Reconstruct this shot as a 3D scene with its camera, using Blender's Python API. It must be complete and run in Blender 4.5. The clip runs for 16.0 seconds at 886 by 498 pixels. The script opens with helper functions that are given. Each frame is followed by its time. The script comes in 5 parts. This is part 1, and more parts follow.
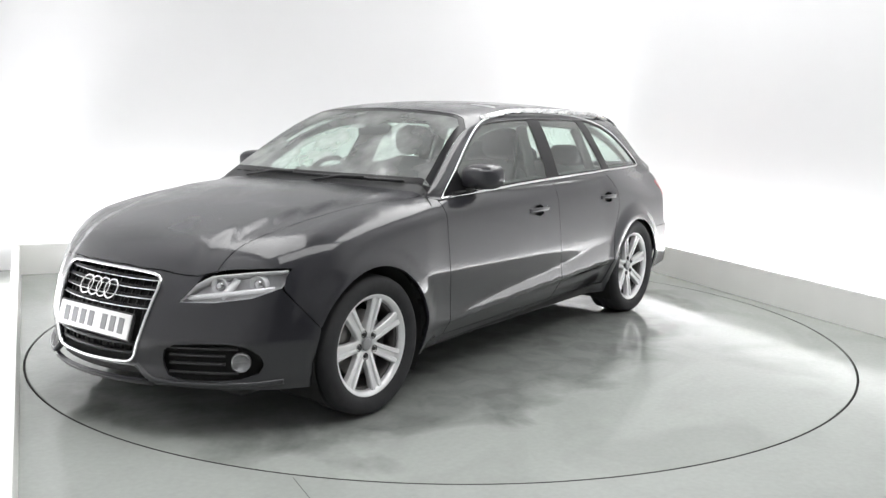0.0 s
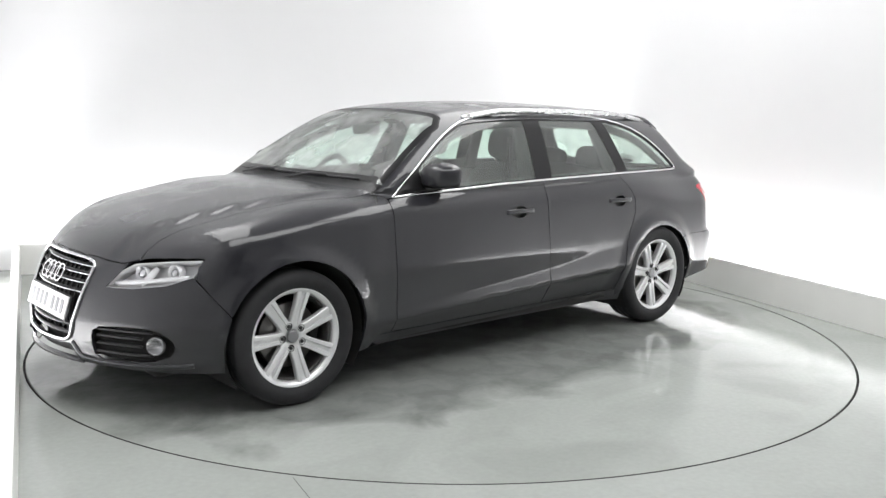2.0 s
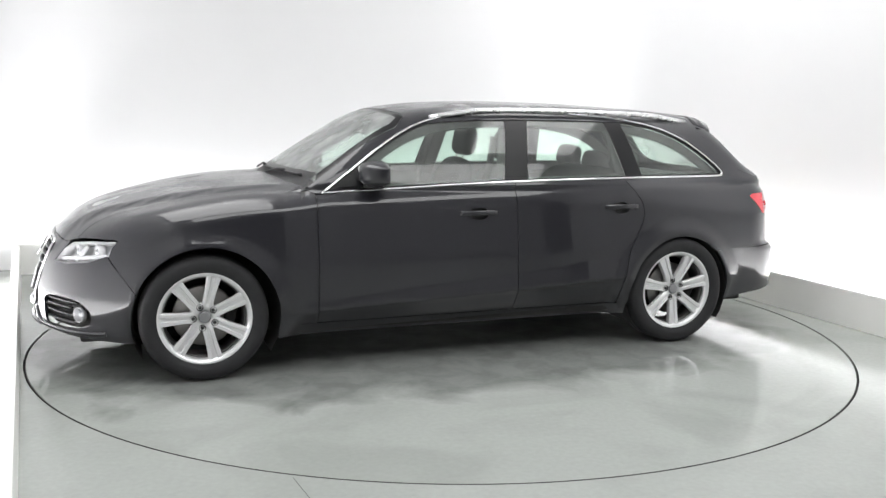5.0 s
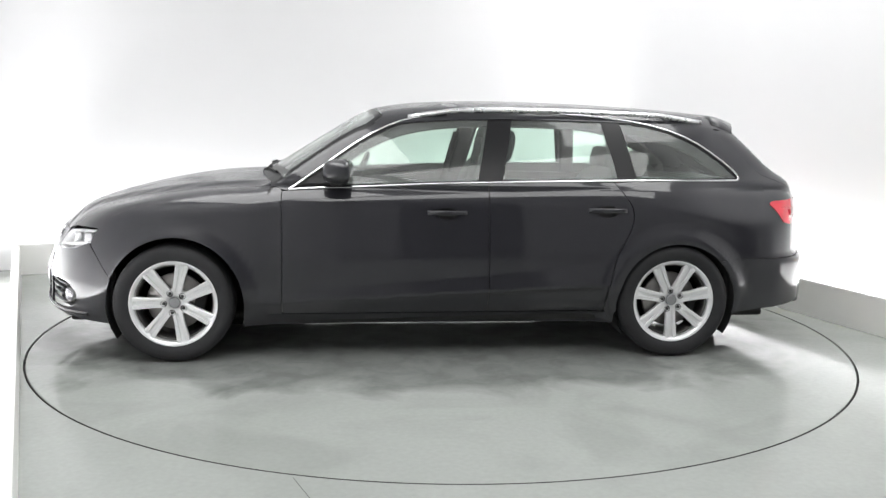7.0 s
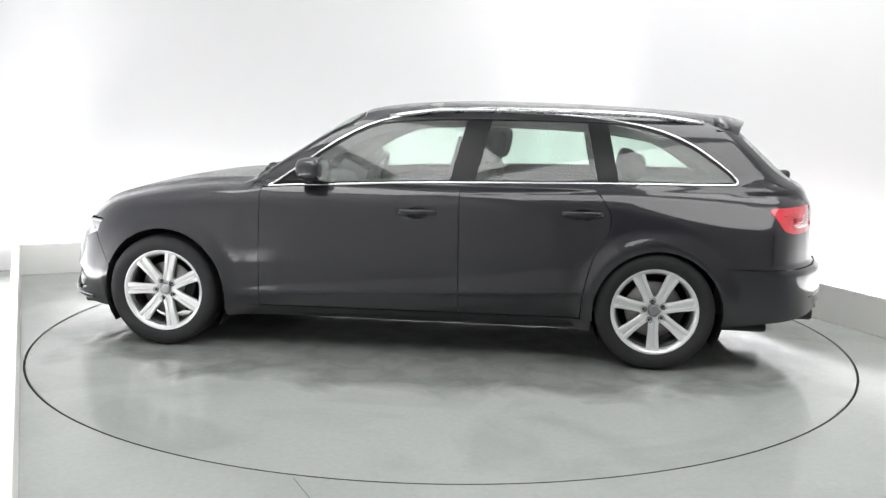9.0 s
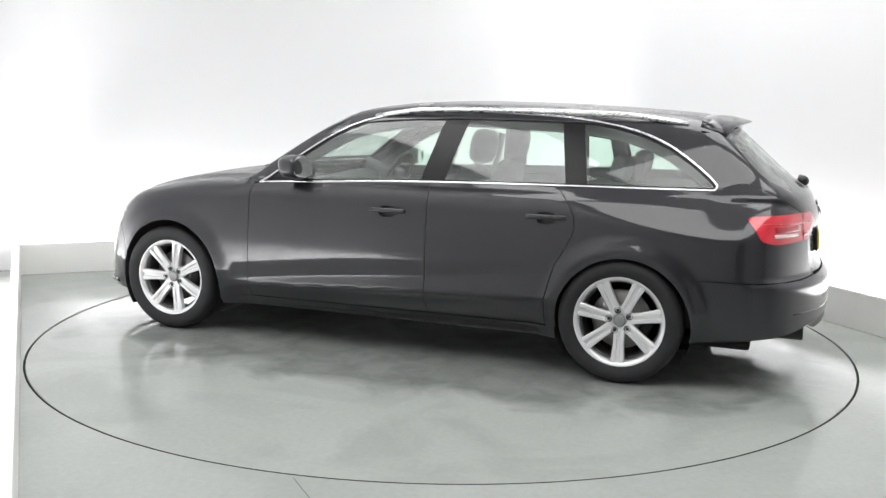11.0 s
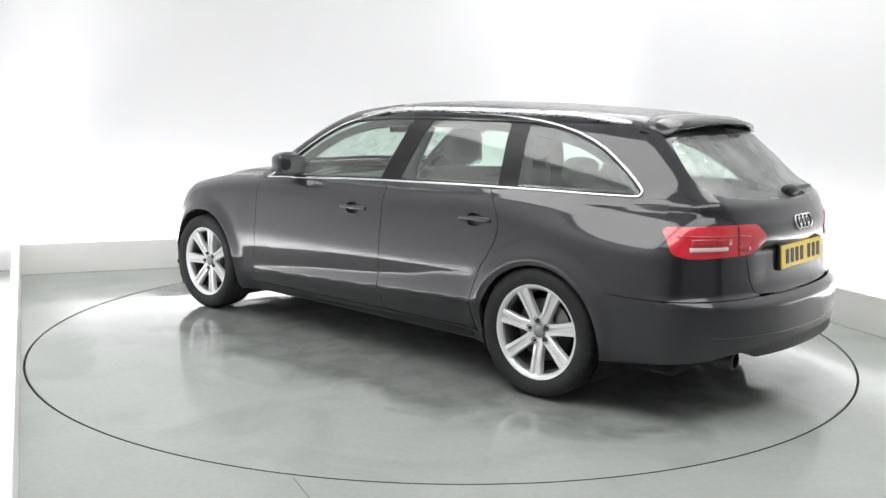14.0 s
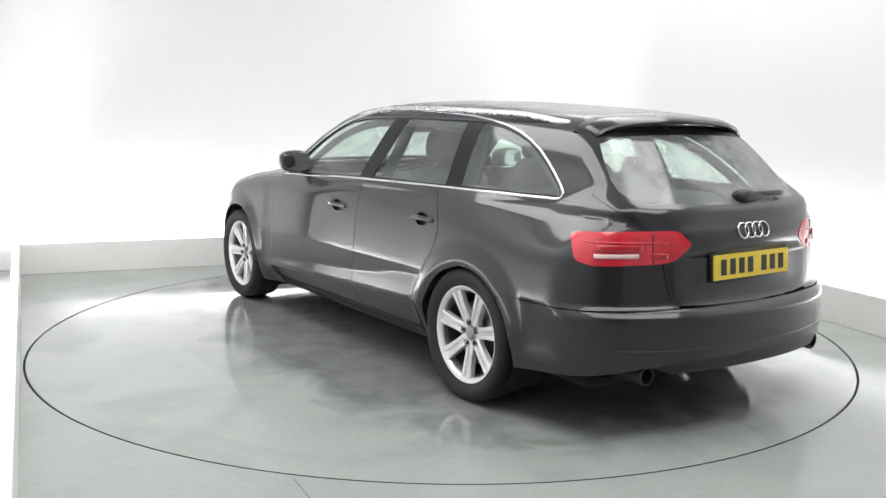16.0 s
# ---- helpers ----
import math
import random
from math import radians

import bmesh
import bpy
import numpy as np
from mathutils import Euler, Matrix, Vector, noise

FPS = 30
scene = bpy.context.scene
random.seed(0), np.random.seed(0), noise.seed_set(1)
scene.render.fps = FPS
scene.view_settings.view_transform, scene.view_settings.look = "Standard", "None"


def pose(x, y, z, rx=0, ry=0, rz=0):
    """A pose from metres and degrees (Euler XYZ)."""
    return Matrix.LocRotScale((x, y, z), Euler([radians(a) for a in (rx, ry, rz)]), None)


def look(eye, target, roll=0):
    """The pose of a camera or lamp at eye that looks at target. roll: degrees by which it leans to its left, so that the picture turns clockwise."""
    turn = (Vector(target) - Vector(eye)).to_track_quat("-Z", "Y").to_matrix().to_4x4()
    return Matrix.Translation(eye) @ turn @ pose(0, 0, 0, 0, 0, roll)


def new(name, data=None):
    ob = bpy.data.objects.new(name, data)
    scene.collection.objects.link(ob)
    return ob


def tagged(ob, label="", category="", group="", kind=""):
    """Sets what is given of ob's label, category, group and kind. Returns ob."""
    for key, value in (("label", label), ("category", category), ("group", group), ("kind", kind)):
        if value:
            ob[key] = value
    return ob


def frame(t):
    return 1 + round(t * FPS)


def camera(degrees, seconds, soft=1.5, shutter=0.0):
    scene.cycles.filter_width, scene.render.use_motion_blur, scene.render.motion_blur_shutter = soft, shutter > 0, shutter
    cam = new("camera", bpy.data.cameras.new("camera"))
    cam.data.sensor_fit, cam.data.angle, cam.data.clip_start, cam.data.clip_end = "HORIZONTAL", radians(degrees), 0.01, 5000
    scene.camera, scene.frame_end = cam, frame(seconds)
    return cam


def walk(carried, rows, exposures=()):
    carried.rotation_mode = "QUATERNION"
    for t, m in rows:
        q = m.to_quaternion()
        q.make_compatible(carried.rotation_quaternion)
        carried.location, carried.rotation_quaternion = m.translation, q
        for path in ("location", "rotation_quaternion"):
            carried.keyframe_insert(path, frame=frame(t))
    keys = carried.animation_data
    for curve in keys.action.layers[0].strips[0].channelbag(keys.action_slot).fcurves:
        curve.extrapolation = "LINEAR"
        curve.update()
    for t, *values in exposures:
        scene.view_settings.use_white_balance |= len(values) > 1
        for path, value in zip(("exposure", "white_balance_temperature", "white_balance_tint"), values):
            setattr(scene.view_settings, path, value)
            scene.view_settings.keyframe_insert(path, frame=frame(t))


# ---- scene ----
# ---- the camera, which stands still ----
EYE = (0.0, -5.641, 1.392)
DOWN = radians(8.852)
cam = camera(52.77, 16.0, soft=1.4)
CAMERA_POSE = look(EYE, (EYE[0] - 0.0002, EYE[1] + math.cos(DOWN), EYE[2] - math.sin(DOWN)), 1.005)
walk(cam, [(0.0, CAMERA_POSE), (16.0, CAMERA_POSE)], exposures=[(0.0, 0.06), (16.0, 0.06)])

# ---- world and studio light ----
world = bpy.data.worlds.new("dim_hall_air")
scene.world = world
world.use_nodes = True
world.node_tree.nodes["Background"].inputs[0].default_value = (0.9, 0.95, 1.0, 1)
world.node_tree.nodes["Background"].inputs[1].default_value = 0.02
TROUGH_WATTS = 61.0

# the studio is a box turned by this angle against the view
TURN = radians(22.7)


def room(a, b, z=0.0):
    """A place in the studio's own axes: a along the back wall, b towards it."""
    return Vector((a * math.cos(TURN) - b * math.sin(TURN), a * math.sin(TURN) + b * math.cos(TURN), z))


CEILING_Z = 3.9
# long flat lamps added out of view under the ceiling, near the walls: middle a, middle b, length, degrees, watts
UNSEEN_LAMPS = ((1.75, -0.2, 4.6, 90.0, 50.0), (-1.75, -0.7, 3.8, 90.0, 48.0), (0.0, -3.55, 4.4, 0.0, 40.0))
LAMP_WIDE = 1.6
for a, b, long, turned, watts in UNSEEN_LAMPS:
    lamp = new("unseen_ceiling_lamp", bpy.data.lights.new("unseen_ceiling_lamp", "AREA"))
    lamp.data.shape, lamp.data.size, lamp.data.size_y = "RECTANGLE", long - 0.08, LAMP_WIDE - 0.08
    lamp.data.energy, lamp.data.color = watts, (1.0, 1.0, 0.995)
    lamp.matrix_world = Matrix.Translation(room(a, b, CEILING_Z - 0.09)) @ pose(0, 0, 0, 0, 0, math.degrees(TURN) + turned)

# strips of light in the trough behind the kerb wash the walls from below
for (a0, b0), (a1, b1), lean in (((-2.30, 2.86), (2.30, 2.86), 12), ((2.71, 2.30), (2.71, -2.6), 12), ((-2.56, -1.4), (-2.70, 2.45), 12)):
    p, q = room(a0, b0, 0.10), room(a1, b1, 0.10)
    strip = new("trough_lamp", bpy.data.lights.new("trough_lamp", "AREA"))
    strip.data.shape, strip.data.size, strip.data.size_y = "RECTANGLE", (q - p).length, 0.08
    strip.data.energy, strip.data.color = TROUGH_WATTS, (1.0, 1.0, 1.01)
    strip.matrix_world = Matrix.Translation((p + q) / 2) @ Matrix.Rotation(math.atan2(q.y - p.y, q.x - p.x), 4, "Z") @ pose(0, 0, 0, 180 - lean, 0, 0)


# ---- materials ----
def material(name, base, rough=0.5, metal=0.0, coat=0.0, vary=0.0, scale=6.0, bump=0.0, bump_scale=60.0, emit=None, spec=0.5):
    m = bpy.data.materials.new(name)
    m.use_nodes = True
    nt = m.node_tree
    b = nt.nodes["Principled BSDF"]
    b.inputs["Base Color"].default_value = (*base, 1)
    b.inputs["Roughness"].default_value = rough
    b.inputs["Metallic"].default_value = metal
    b.inputs["Coat Weight"].default_value = coat
    b.inputs["Coat Roughness"].default_value = 0.03
    b.inputs["Specular IOR Level"].default_value = spec
    where = nt.nodes.new("ShaderNodeTexCoord")
    if vary:
        n = nt.nodes.new("ShaderNodeTexNoise")
        n.inputs["Scale"].default_value, n.inputs["Detail"].default_value = scale, 6
        nt.links.new(where.outputs["Object"], n.inputs["Vector"])
        mix = nt.nodes.new("ShaderNodeMix")
        mix.data_type = "RGBA"
        mix.inputs[6].default_value = (*[c * (1 - vary) for c in base], 1)
        mix.inputs[7].default_value = (*[min(1, c * (1 + vary)) for c in base], 1)
        nt.links.new(n.outputs["Fac"], mix.inputs[0])
        nt.links.new(mix.outputs[2], b.inputs["Base Color"])
        r = nt.nodes.new("ShaderNodeMapRange")
        r.inputs["To Min"].default_value, r.inputs["To Max"].default_value = rough * 0.8, min(1, rough * 1.2)
        nt.links.new(n.outputs["Fac"], r.inputs["Value"])
        nt.links.new(r.outputs["Result"], b.inputs["Roughness"])
    if bump:
        n = nt.nodes.new("ShaderNodeTexNoise")
        n.inputs["Scale"].default_value, n.inputs["Detail"].default_value = bump_scale, 4
        nt.links.new(where.outputs["Object"], n.inputs["Vector"])
        k = nt.nodes.new("ShaderNodeBump")
        k.inputs["Strength"].default_value, k.inputs["Distance"].default_value = bump, 0.004
        nt.links.new(n.outputs["Fac"], k.inputs["Height"])
        nt.links.new(k.outputs["Normal"], b.inputs["Normal"])
    if emit:
        b.inputs["Emission Color"].default_value = (*emit[:3], 1)
        b.inputs["Emission Strength"].default_value = emit[3]
    return m


def glass(name, tint, gloss=1.0, mist_glare=0.0):
    """A thin pane: clear with a tint, mirroring by its angle."""
    m = bpy.data.materials.new(name)
    m.use_nodes = True
    nt = m.node_tree
    nt.nodes.remove(nt.nodes["Principled BSDF"])
    clear = nt.nodes.new("ShaderNodeBsdfTransparent")
    clear.inputs[0].default_value = (*tint, 1)
    shine = nt.nodes.new("ShaderNodeBsdfGlossy")
    shine.inputs["Roughness"].default_value = 0.02
    f = nt.nodes.new("ShaderNodeLayerWeight")
    f.inputs[0].default_value = 0.5
    steep = nt.nodes.new("ShaderNodeMath")
    steep.operation, steep.inputs[1].default_value = "POWER", 4.0
    nt.links.new(f.outputs["Facing"], steep.inputs[0])
    k = nt.nodes.new("ShaderNodeMapRange")
    k.inputs["To Min"].default_value, k.inputs["To Max"].default_value = 0.07 * gloss, 0.95
    mix = nt.nodes.new("ShaderNodeMixShader")
    nt.links.new(steep.outputs[0], k.inputs["Value"])
    nt.links.new(k.outputs[0], mix.inputs[0])
    nt.links.new(clear.outputs[0], mix.inputs[1])
    nt.links.new(shine.outputs[0], mix.inputs[2])
    out = mix.outputs[0]
    if mist_glare:
        # a film of fine rain and breath, in clouds; also paints bright reflections
        film = nt.nodes.new("ShaderNodeBsdfDiffuse")
        film.inputs[0].default_value = (0.8, 0.82, 0.81, 1)
        through_film = nt.nodes.new("ShaderNodeBsdfTranslucent")
        through_film.inputs[0].default_value = (0.8, 0.82, 0.81, 1)
        both = nt.nodes.new("ShaderNodeMixShader")
        nt.links.new(film.outputs[0], both.inputs[1])
        nt.links.new(through_film.outputs[0], both.inputs[2])
        where = nt.nodes.new("ShaderNodeTexCoord")
        cloud = nt.nodes.new("ShaderNodeTexNoise")
        cloud.inputs["Scale"].default_value, cloud.inputs["Detail"].default_value = 3.0, 5
        nt.links.new(where.outputs["Object"], cloud.inputs["Vector"])
        much = nt.nodes.new("ShaderNodeMapRange")
        much.inputs["From Min"].default_value, much.inputs["From Max"].default_value = 0.35, 0.65
        much.inputs["To Min"].default_value, much.inputs["To Max"].default_value = mist_glare * 0.35, mist_glare * 1.65
        nt.links.new(cloud.outputs["Fac"], much.inputs["Value"])
        last = nt.nodes.new("ShaderNodeMixShader")
        nt.links.new(much.outputs["Result"], last.inputs[0])
        nt.links.new(out, last.inputs[1])
        nt.links.new(both.outputs[0], last.inputs[2])
        out = last.outputs[0]
    nt.links.new(out, nt.nodes["Material Output"].inputs[0])
    return m


def wet_paint(name, base):
    """Black metallic paint under lacquer; rain beads stand on what faces up, few on what is upright."""
    m = material(name, base, 0.34, 0.0, 1.0, spec=0.12)
    nt = m.node_tree
    b = nt.nodes["Principled BSDF"]
    b.inputs["Coat IOR"].default_value = 1.55
    where = nt.nodes.new("ShaderNodeTexCoord")

    def ranged(src, lo, hi, p, q, soft="LINEAR"):
        r = nt.nodes.new("ShaderNodeMapRange")
        r.interpolation_type = soft
        r.inputs["From Min"].default_value, r.inputs["From Max"].default_value = lo, hi
        r.inputs["To Min"].default_value, r.inputs["To Max"].default_value = p, q
        nt.links.new(src, r.inputs["Value"])
        return r.outputs["Result"]

    def product(p, q):
        k = nt.nodes.new("ShaderNodeMath")
        k.operation = "MULTIPLY"
        nt.links.new(p, k.inputs[0])
        nt.links.new(q, k.inputs[1])
        return k.outputs[0]

    def clouds(scale, detail):
        n = nt.nodes.new("ShaderNodeTexNoise")
        n.inputs["Scale"].default_value, n.inputs["Detail"].default_value = scale, detail
        nt.links.new(where.outputs["Object"], n.inputs["Vector"])
        return n.outputs["Fac"]
    nt.links.new(ranged(clouds(900, 2), 0, 1, 0.28, 0.44), b.inputs["Roughness"])
    facing = nt.nodes.new("ShaderNodeNewGeometry")
    xyz = nt.nodes.new("ShaderNodeSeparateXYZ")
    nt.links.new(facing.outputs["Normal"], xyz.inputs[0])
    rain = ranged(xyz.outputs["Z"], 0.70, 0.96, 0.0, 1.0, "SMOOTHSTEP")
    nt.links.new(ranged(product(rain, ranged(clouds(2.5, 5), 0.3, 0.7, 0.5, 1.0)), 0, 1, 0.035, 0.28), b.inputs["Coat Roughness"])
    v = nt.nodes.new("ShaderNodeTexVoronoi")
    v.inputs["Scale"].default_value = 95
    nt.links.new(where.outputs["Object"], v.inputs["Vector"])
    bead = ranged(v.outputs["Distance"], 0.0, 0.45, 1.0, 0.0)
    bead = product(bead, ranged(clouds(26, 4), 0.42, 0.60, 0.45, 1.0))
    bead = product(bead, ranged(rain, 0, 1, 0.03, 1.0))
    k = nt.nodes.new("ShaderNodeBump")
    k.inputs["Strength"].default_value, k.inputs["Distance"].default_value = 1.0, 0.0013
    nt.links.new(bead, k.inputs["Height"])
    nt.links.new(k.outputs["Normal"], b.inputs["Normal"])
    nt.links.new(k.outputs["Normal"], b.inputs["Coat Normal"])
    return m


def concrete(name, base, wet, runoff_shade=False):
    """Painted, trowelled floor with worn marks, wet patches and, if asked, the car's runoff and painted shade."""
    m = material(name, base, 0.4, spec=0.18)
    nt = m.node_tree
    b = nt.nodes["Principled BSDF"]
    where = nt.nodes.new("ShaderNodeTexCoord")

    def noise_of(scale, detail, warp=0.0):
        n = nt.nodes.new("ShaderNodeTexNoise")
        n.inputs["Scale"].default_value, n.inputs["Detail"].default_value, n.inputs["Distortion"].default_value = scale, detail, warp
        nt.links.new(where.outputs["Object"], n.inputs["Vector"])
        return n

    def ramp(src, lo, hi, a, c):
        r = nt.nodes.new("ShaderNodeMapRange")
        r.inputs["From Min"].default_value, r.inputs["From Max"].default_value = lo, hi
        r.inputs["To Min"].default_value, r.inputs["To Max"].default_value = a, c
        nt.links.new(src, r.inputs["Value"])
        return r.outputs["Result"]

    def times(p, q):
        k = nt.nodes.new("ShaderNodeMath")
        k.operation = "MULTIPLY"
        nt.links.new(p, k.inputs[0])
        nt.links.new(q, k.inputs[1])
        return k.outputs[0]
    cloud, fine, pool = noise_of(0.9, 5, 0.4), noise_of(38, 6), noise_of(1.5, 7, 1.1)
    tone = times(ramp(cloud.outputs["Fac"], 0.3, 0.7, 0.94, 1.03), ramp(fine.outputs["Fac"], 0.3, 0.7, 0.96, 1.03))
    damp = ramp(pool.outputs["Fac"], 0.47, 0.64, 0.0, wet)
    tone = times(tone, ramp(damp, 0.0, 1.0, 1.0, 0.88))
    rough = times(ramp(fine.outputs["Fac"], 0.3, 0.7, 0.13, 0.19), ramp(damp, 0.0, 1.0, 1.0, 0.6))
    if runoff_shade:
        # water run off the car lies under it, ragged-edged; its tone paints shade too
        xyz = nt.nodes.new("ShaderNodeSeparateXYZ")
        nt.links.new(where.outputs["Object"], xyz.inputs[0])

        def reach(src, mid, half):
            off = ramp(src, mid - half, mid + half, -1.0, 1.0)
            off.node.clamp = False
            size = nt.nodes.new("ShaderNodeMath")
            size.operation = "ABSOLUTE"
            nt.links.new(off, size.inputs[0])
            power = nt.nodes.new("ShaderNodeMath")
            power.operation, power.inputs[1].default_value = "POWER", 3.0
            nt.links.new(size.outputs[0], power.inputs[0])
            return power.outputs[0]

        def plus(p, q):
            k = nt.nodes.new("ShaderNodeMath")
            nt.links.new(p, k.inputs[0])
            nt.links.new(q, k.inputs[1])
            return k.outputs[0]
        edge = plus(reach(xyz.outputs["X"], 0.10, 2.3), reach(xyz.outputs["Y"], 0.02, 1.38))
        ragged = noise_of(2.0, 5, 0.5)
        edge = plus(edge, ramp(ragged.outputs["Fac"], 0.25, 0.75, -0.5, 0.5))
        wet_shade = ramp(edge, 0.55, 1.0, 1.0, 0.0)
        film = times(wet_shade, ramp(noise_of(5.5, 6, 0.6).outputs["Fac"], 0.38, 0.62, 0.72, 1.0))
        # darkened beyond wet paint, to carry the car's shade and dark reflection
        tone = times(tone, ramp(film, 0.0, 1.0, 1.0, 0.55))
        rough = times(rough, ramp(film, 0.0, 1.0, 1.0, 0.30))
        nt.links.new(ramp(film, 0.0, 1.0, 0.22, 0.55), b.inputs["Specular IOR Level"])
    shade = nt.nodes.new("ShaderNodeVectorMath")
    shade.operation = "SCALE"
    shade.inputs[0].default_value = base
    nt.links.new(tone, shade.inputs["Scale"])
    nt.links.new(shade.outputs[0], b.inputs["Base Color"])
    nt.links.new(rough, b.inputs["Roughness"])
    wave = noise_of(2.2, 3)
    k = nt.nodes.new("ShaderNodeBump")
    k.inputs["Strength"].default_value, k.inputs["Distance"].default_value = 0.10, 0.01
    nt.links.new(wave.outputs["Fac"], k.inputs["Height"])
    nt.links.new(k.outputs["Normal"], b.inputs["Normal"])
    return m


WALL = material("white_wall_paint", (0.71, 0.71, 0.715), 0.6, vary=0.015, scale=1.3, bump=0.05)
GREY_WALL = material("grey_wall_paint", (0.30, 0.30, 0.305), 0.6, vary=0.08, scale=1.3)
CEILING = material("off_white_ceiling_paint", (0.66, 0.66, 0.665), 0.7, vary=0.08, scale=1.5)
KERB = material("grey_white_kerb_paint", (0.80, 0.80, 0.775), 0.45, vary=0.05, scale=3, bump=0.05)
UNSEEN_HALL = material("unseen_hall_cladding", (0.68, 0.68, 0.685), 0.7, vary=0.2, scale=1.5)
FLOOR = concrete("grey_floor_paint", (0.36, 0.378, 0.360), 0.5)
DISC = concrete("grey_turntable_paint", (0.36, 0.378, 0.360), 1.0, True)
GAP = material("dark_gap_rubber", (0.03, 0.03, 0.03), 0.8)
LAMP_GLOW = material("lamp_diffuser", (0.9, 0.9, 0.9), 0.4, emit=(1, 1, 0.995, 1.5))
LAMP_FRAME = material("white_lamp_frame", (0.8, 0.8, 0.8), 0.4)
PAINT = wet_paint("rain_beaded_black_paint", (0.022, 0.022, 0.0265))
CHROME = material("polished_chrome", (0.66, 0.66, 0.67), 0.12, 1.0)
SATIN = material("satin_aluminium", (0.72, 0.72, 0.73), 0.28, 1.0, vary=0.04, scale=30)
ALLOY = material("silver_wheel_paint", (0.78, 0.78, 0.79), 0.30, 0.3, 0.6, vary=0.05, scale=20)
# barrel coloured dark to hold the shade behind the spokes
BARREL = material("shaded_barrel_paint", (0.09, 0.087, 0.085), 0.5, 0.5, vary=0.2, scale=20)
CAP = material("grey_centre_cap", (0.30, 0.30, 0.31), 0.35, 0.5, vary=0.1, scale=40)
BOLT = material("dark_wheel_bolt", (0.07, 0.07, 0.072), 0.45, 0.6, vary=0.2, scale=40)
RUBBER = material("tyre_rubber", (0.017, 0.017, 0.019), 0.75, vary=0.2, scale=25, bump=0.2, bump_scale=120)
PLASTIC = material("black_plastic", (0.018, 0.018, 0.019), 0.42, vary=0.1, scale=30)
GLOSS_BLACK = material("satin_black_trim", (0.012, 0.012, 0.013), 0.28, spec=0.2)
UNDER = material("dark_underbody", (0.012, 0.012, 0.012), 0.85, vary=0.2, scale=8)
CLOTH = material("dark_grey_seat_cloth", (0.085, 0.085, 0.088), 0.85, vary=0.15, scale=60, bump=0.3, bump_scale=300)
TRIM = material("dark_interior_trim", (0.08, 0.08, 0.08), 0.6, vary=0.1, scale=15)
LINING = material("pale_headlining", (0.42, 0.41, 0.39), 0.9, vary=0.05, scale=40)
SOOT = material("sooty_exhaust_steel", (0.035, 0.034, 0.033), 0.5, 0.5, vary=0.3, scale=40)
STEEL = material("brake_steel", (0.30, 0.29, 0.28), 0.4, 0.9, vary=0.2, scale=30)
PANE = glass("green_tinted_glass", (0.80, 0.94, 0.86), 1.1, 0.14)
SCREEN = glass("windscreen_glass", (0.85, 0.94, 0.89), 1.2, 0.32)
LENS = glass("clear_lamp_lens", (0.93, 0.93, 0.94))
RED = material("red_lamp_plastic", (0.66, 0.028, 0.048), 0.15, coat=1.0, vary=0.28, scale=17)
DEEP_RED = material("deep_red_lamp_plastic", (0.46, 0.016, 0.030), 0.12, coat=1.0, vary=0.3, scale=40)
RED_CLEAR = material("pale_red_lamp_plastic", (0.82, 0.60, 0.60), 0.15, coat=1.0)
REFLECTOR = material("lamp_reflector", (0.90, 0.90, 0.91), 0.22, 0.25)
HOUSING = material("lamp_housing", (0.55, 0.55, 0.56), 0.3, 0.2)
FOG = material("fog_lamp_bowl", (0.30, 0.30, 0.31), 0.25, 0.6)
YELLOW = material("yellow_plate", (0.86, 0.63, 0.05), 0.35, vary=0.03, scale=20)
WHITE = material("white_plate", (0.78, 0.78, 0.78), 0.35, vary=0.03, scale=20)
# front plate print greyed to imitate glare washing it out
GLARE_INK = material("glare_grey_print", (0.22, 0.22, 0.23), 0.5)
INK = material("black_print", (0.02, 0.02, 0.02), 0.5)


# ---- making meshes ----
def part(name, bm, mat, parent=None, label="", smooth=True, matrix=None):
    """One mesh object from a bmesh (or a finished mesh) under a thing or a part."""
    if isinstance(bm, bmesh.types.BMesh):
        me = bpy.data.meshes.new(name)
        bmesh.ops.recalc_face_normals(bm, faces=bm.faces)
        for f in bm.faces:
            f.smooth = smooth
        bm.to_mesh(me)
        bm.free()
    else:
        me = bm
    if mat and not me.materials:
        me.materials.append(mat)
    ob = new(name, me)
    if parent:
        ob.parent = parent
    if matrix is not None:
        ob.matrix_local = matrix
    return tagged(ob, label)


def box(sx, sy, sz, at=(0, 0, 0), bevel=0.0, segments=2, turn=None):
    bm = bmesh.new()
    bmesh.ops.create_cube(bm, size=1)
    bmesh.ops.scale(bm, vec=(sx, sy, sz), verts=bm.verts)
    if bevel:
        bmesh.ops.bevel(bm, geom=bm.edges[:], offset=bevel, segments=segments, profile=0.6, affect="EDGES")
    if turn is not None:
        bmesh.ops.transform(bm, matrix=turn, verts=bm.verts)
    bmesh.ops.translate(bm, vec=at, verts=bm.verts)
    return bm


def revolve(profile, steps=48, closed=False):
    """A turned body about the y axis from (radius, y) pairs."""
    bm = bmesh.new()
    rings = []
    for i in range(steps):
        a = 2 * math.pi * i / steps
        rings.append([bm.verts.new((r * math.cos(a), y, r * math.sin(a))) for r, y in profile])
    n = len(profile)
    for i in range(steps):
        p, q = rings[i], rings[(i + 1) % steps]
        for j in range(n if closed else n - 1):
            k = (j + 1) % n
            bm.faces.new((p[j], p[k], q[k], q[j]))
    bmesh.ops.remove_doubles(bm, verts=bm.verts, dist=1e-6)
    return bm


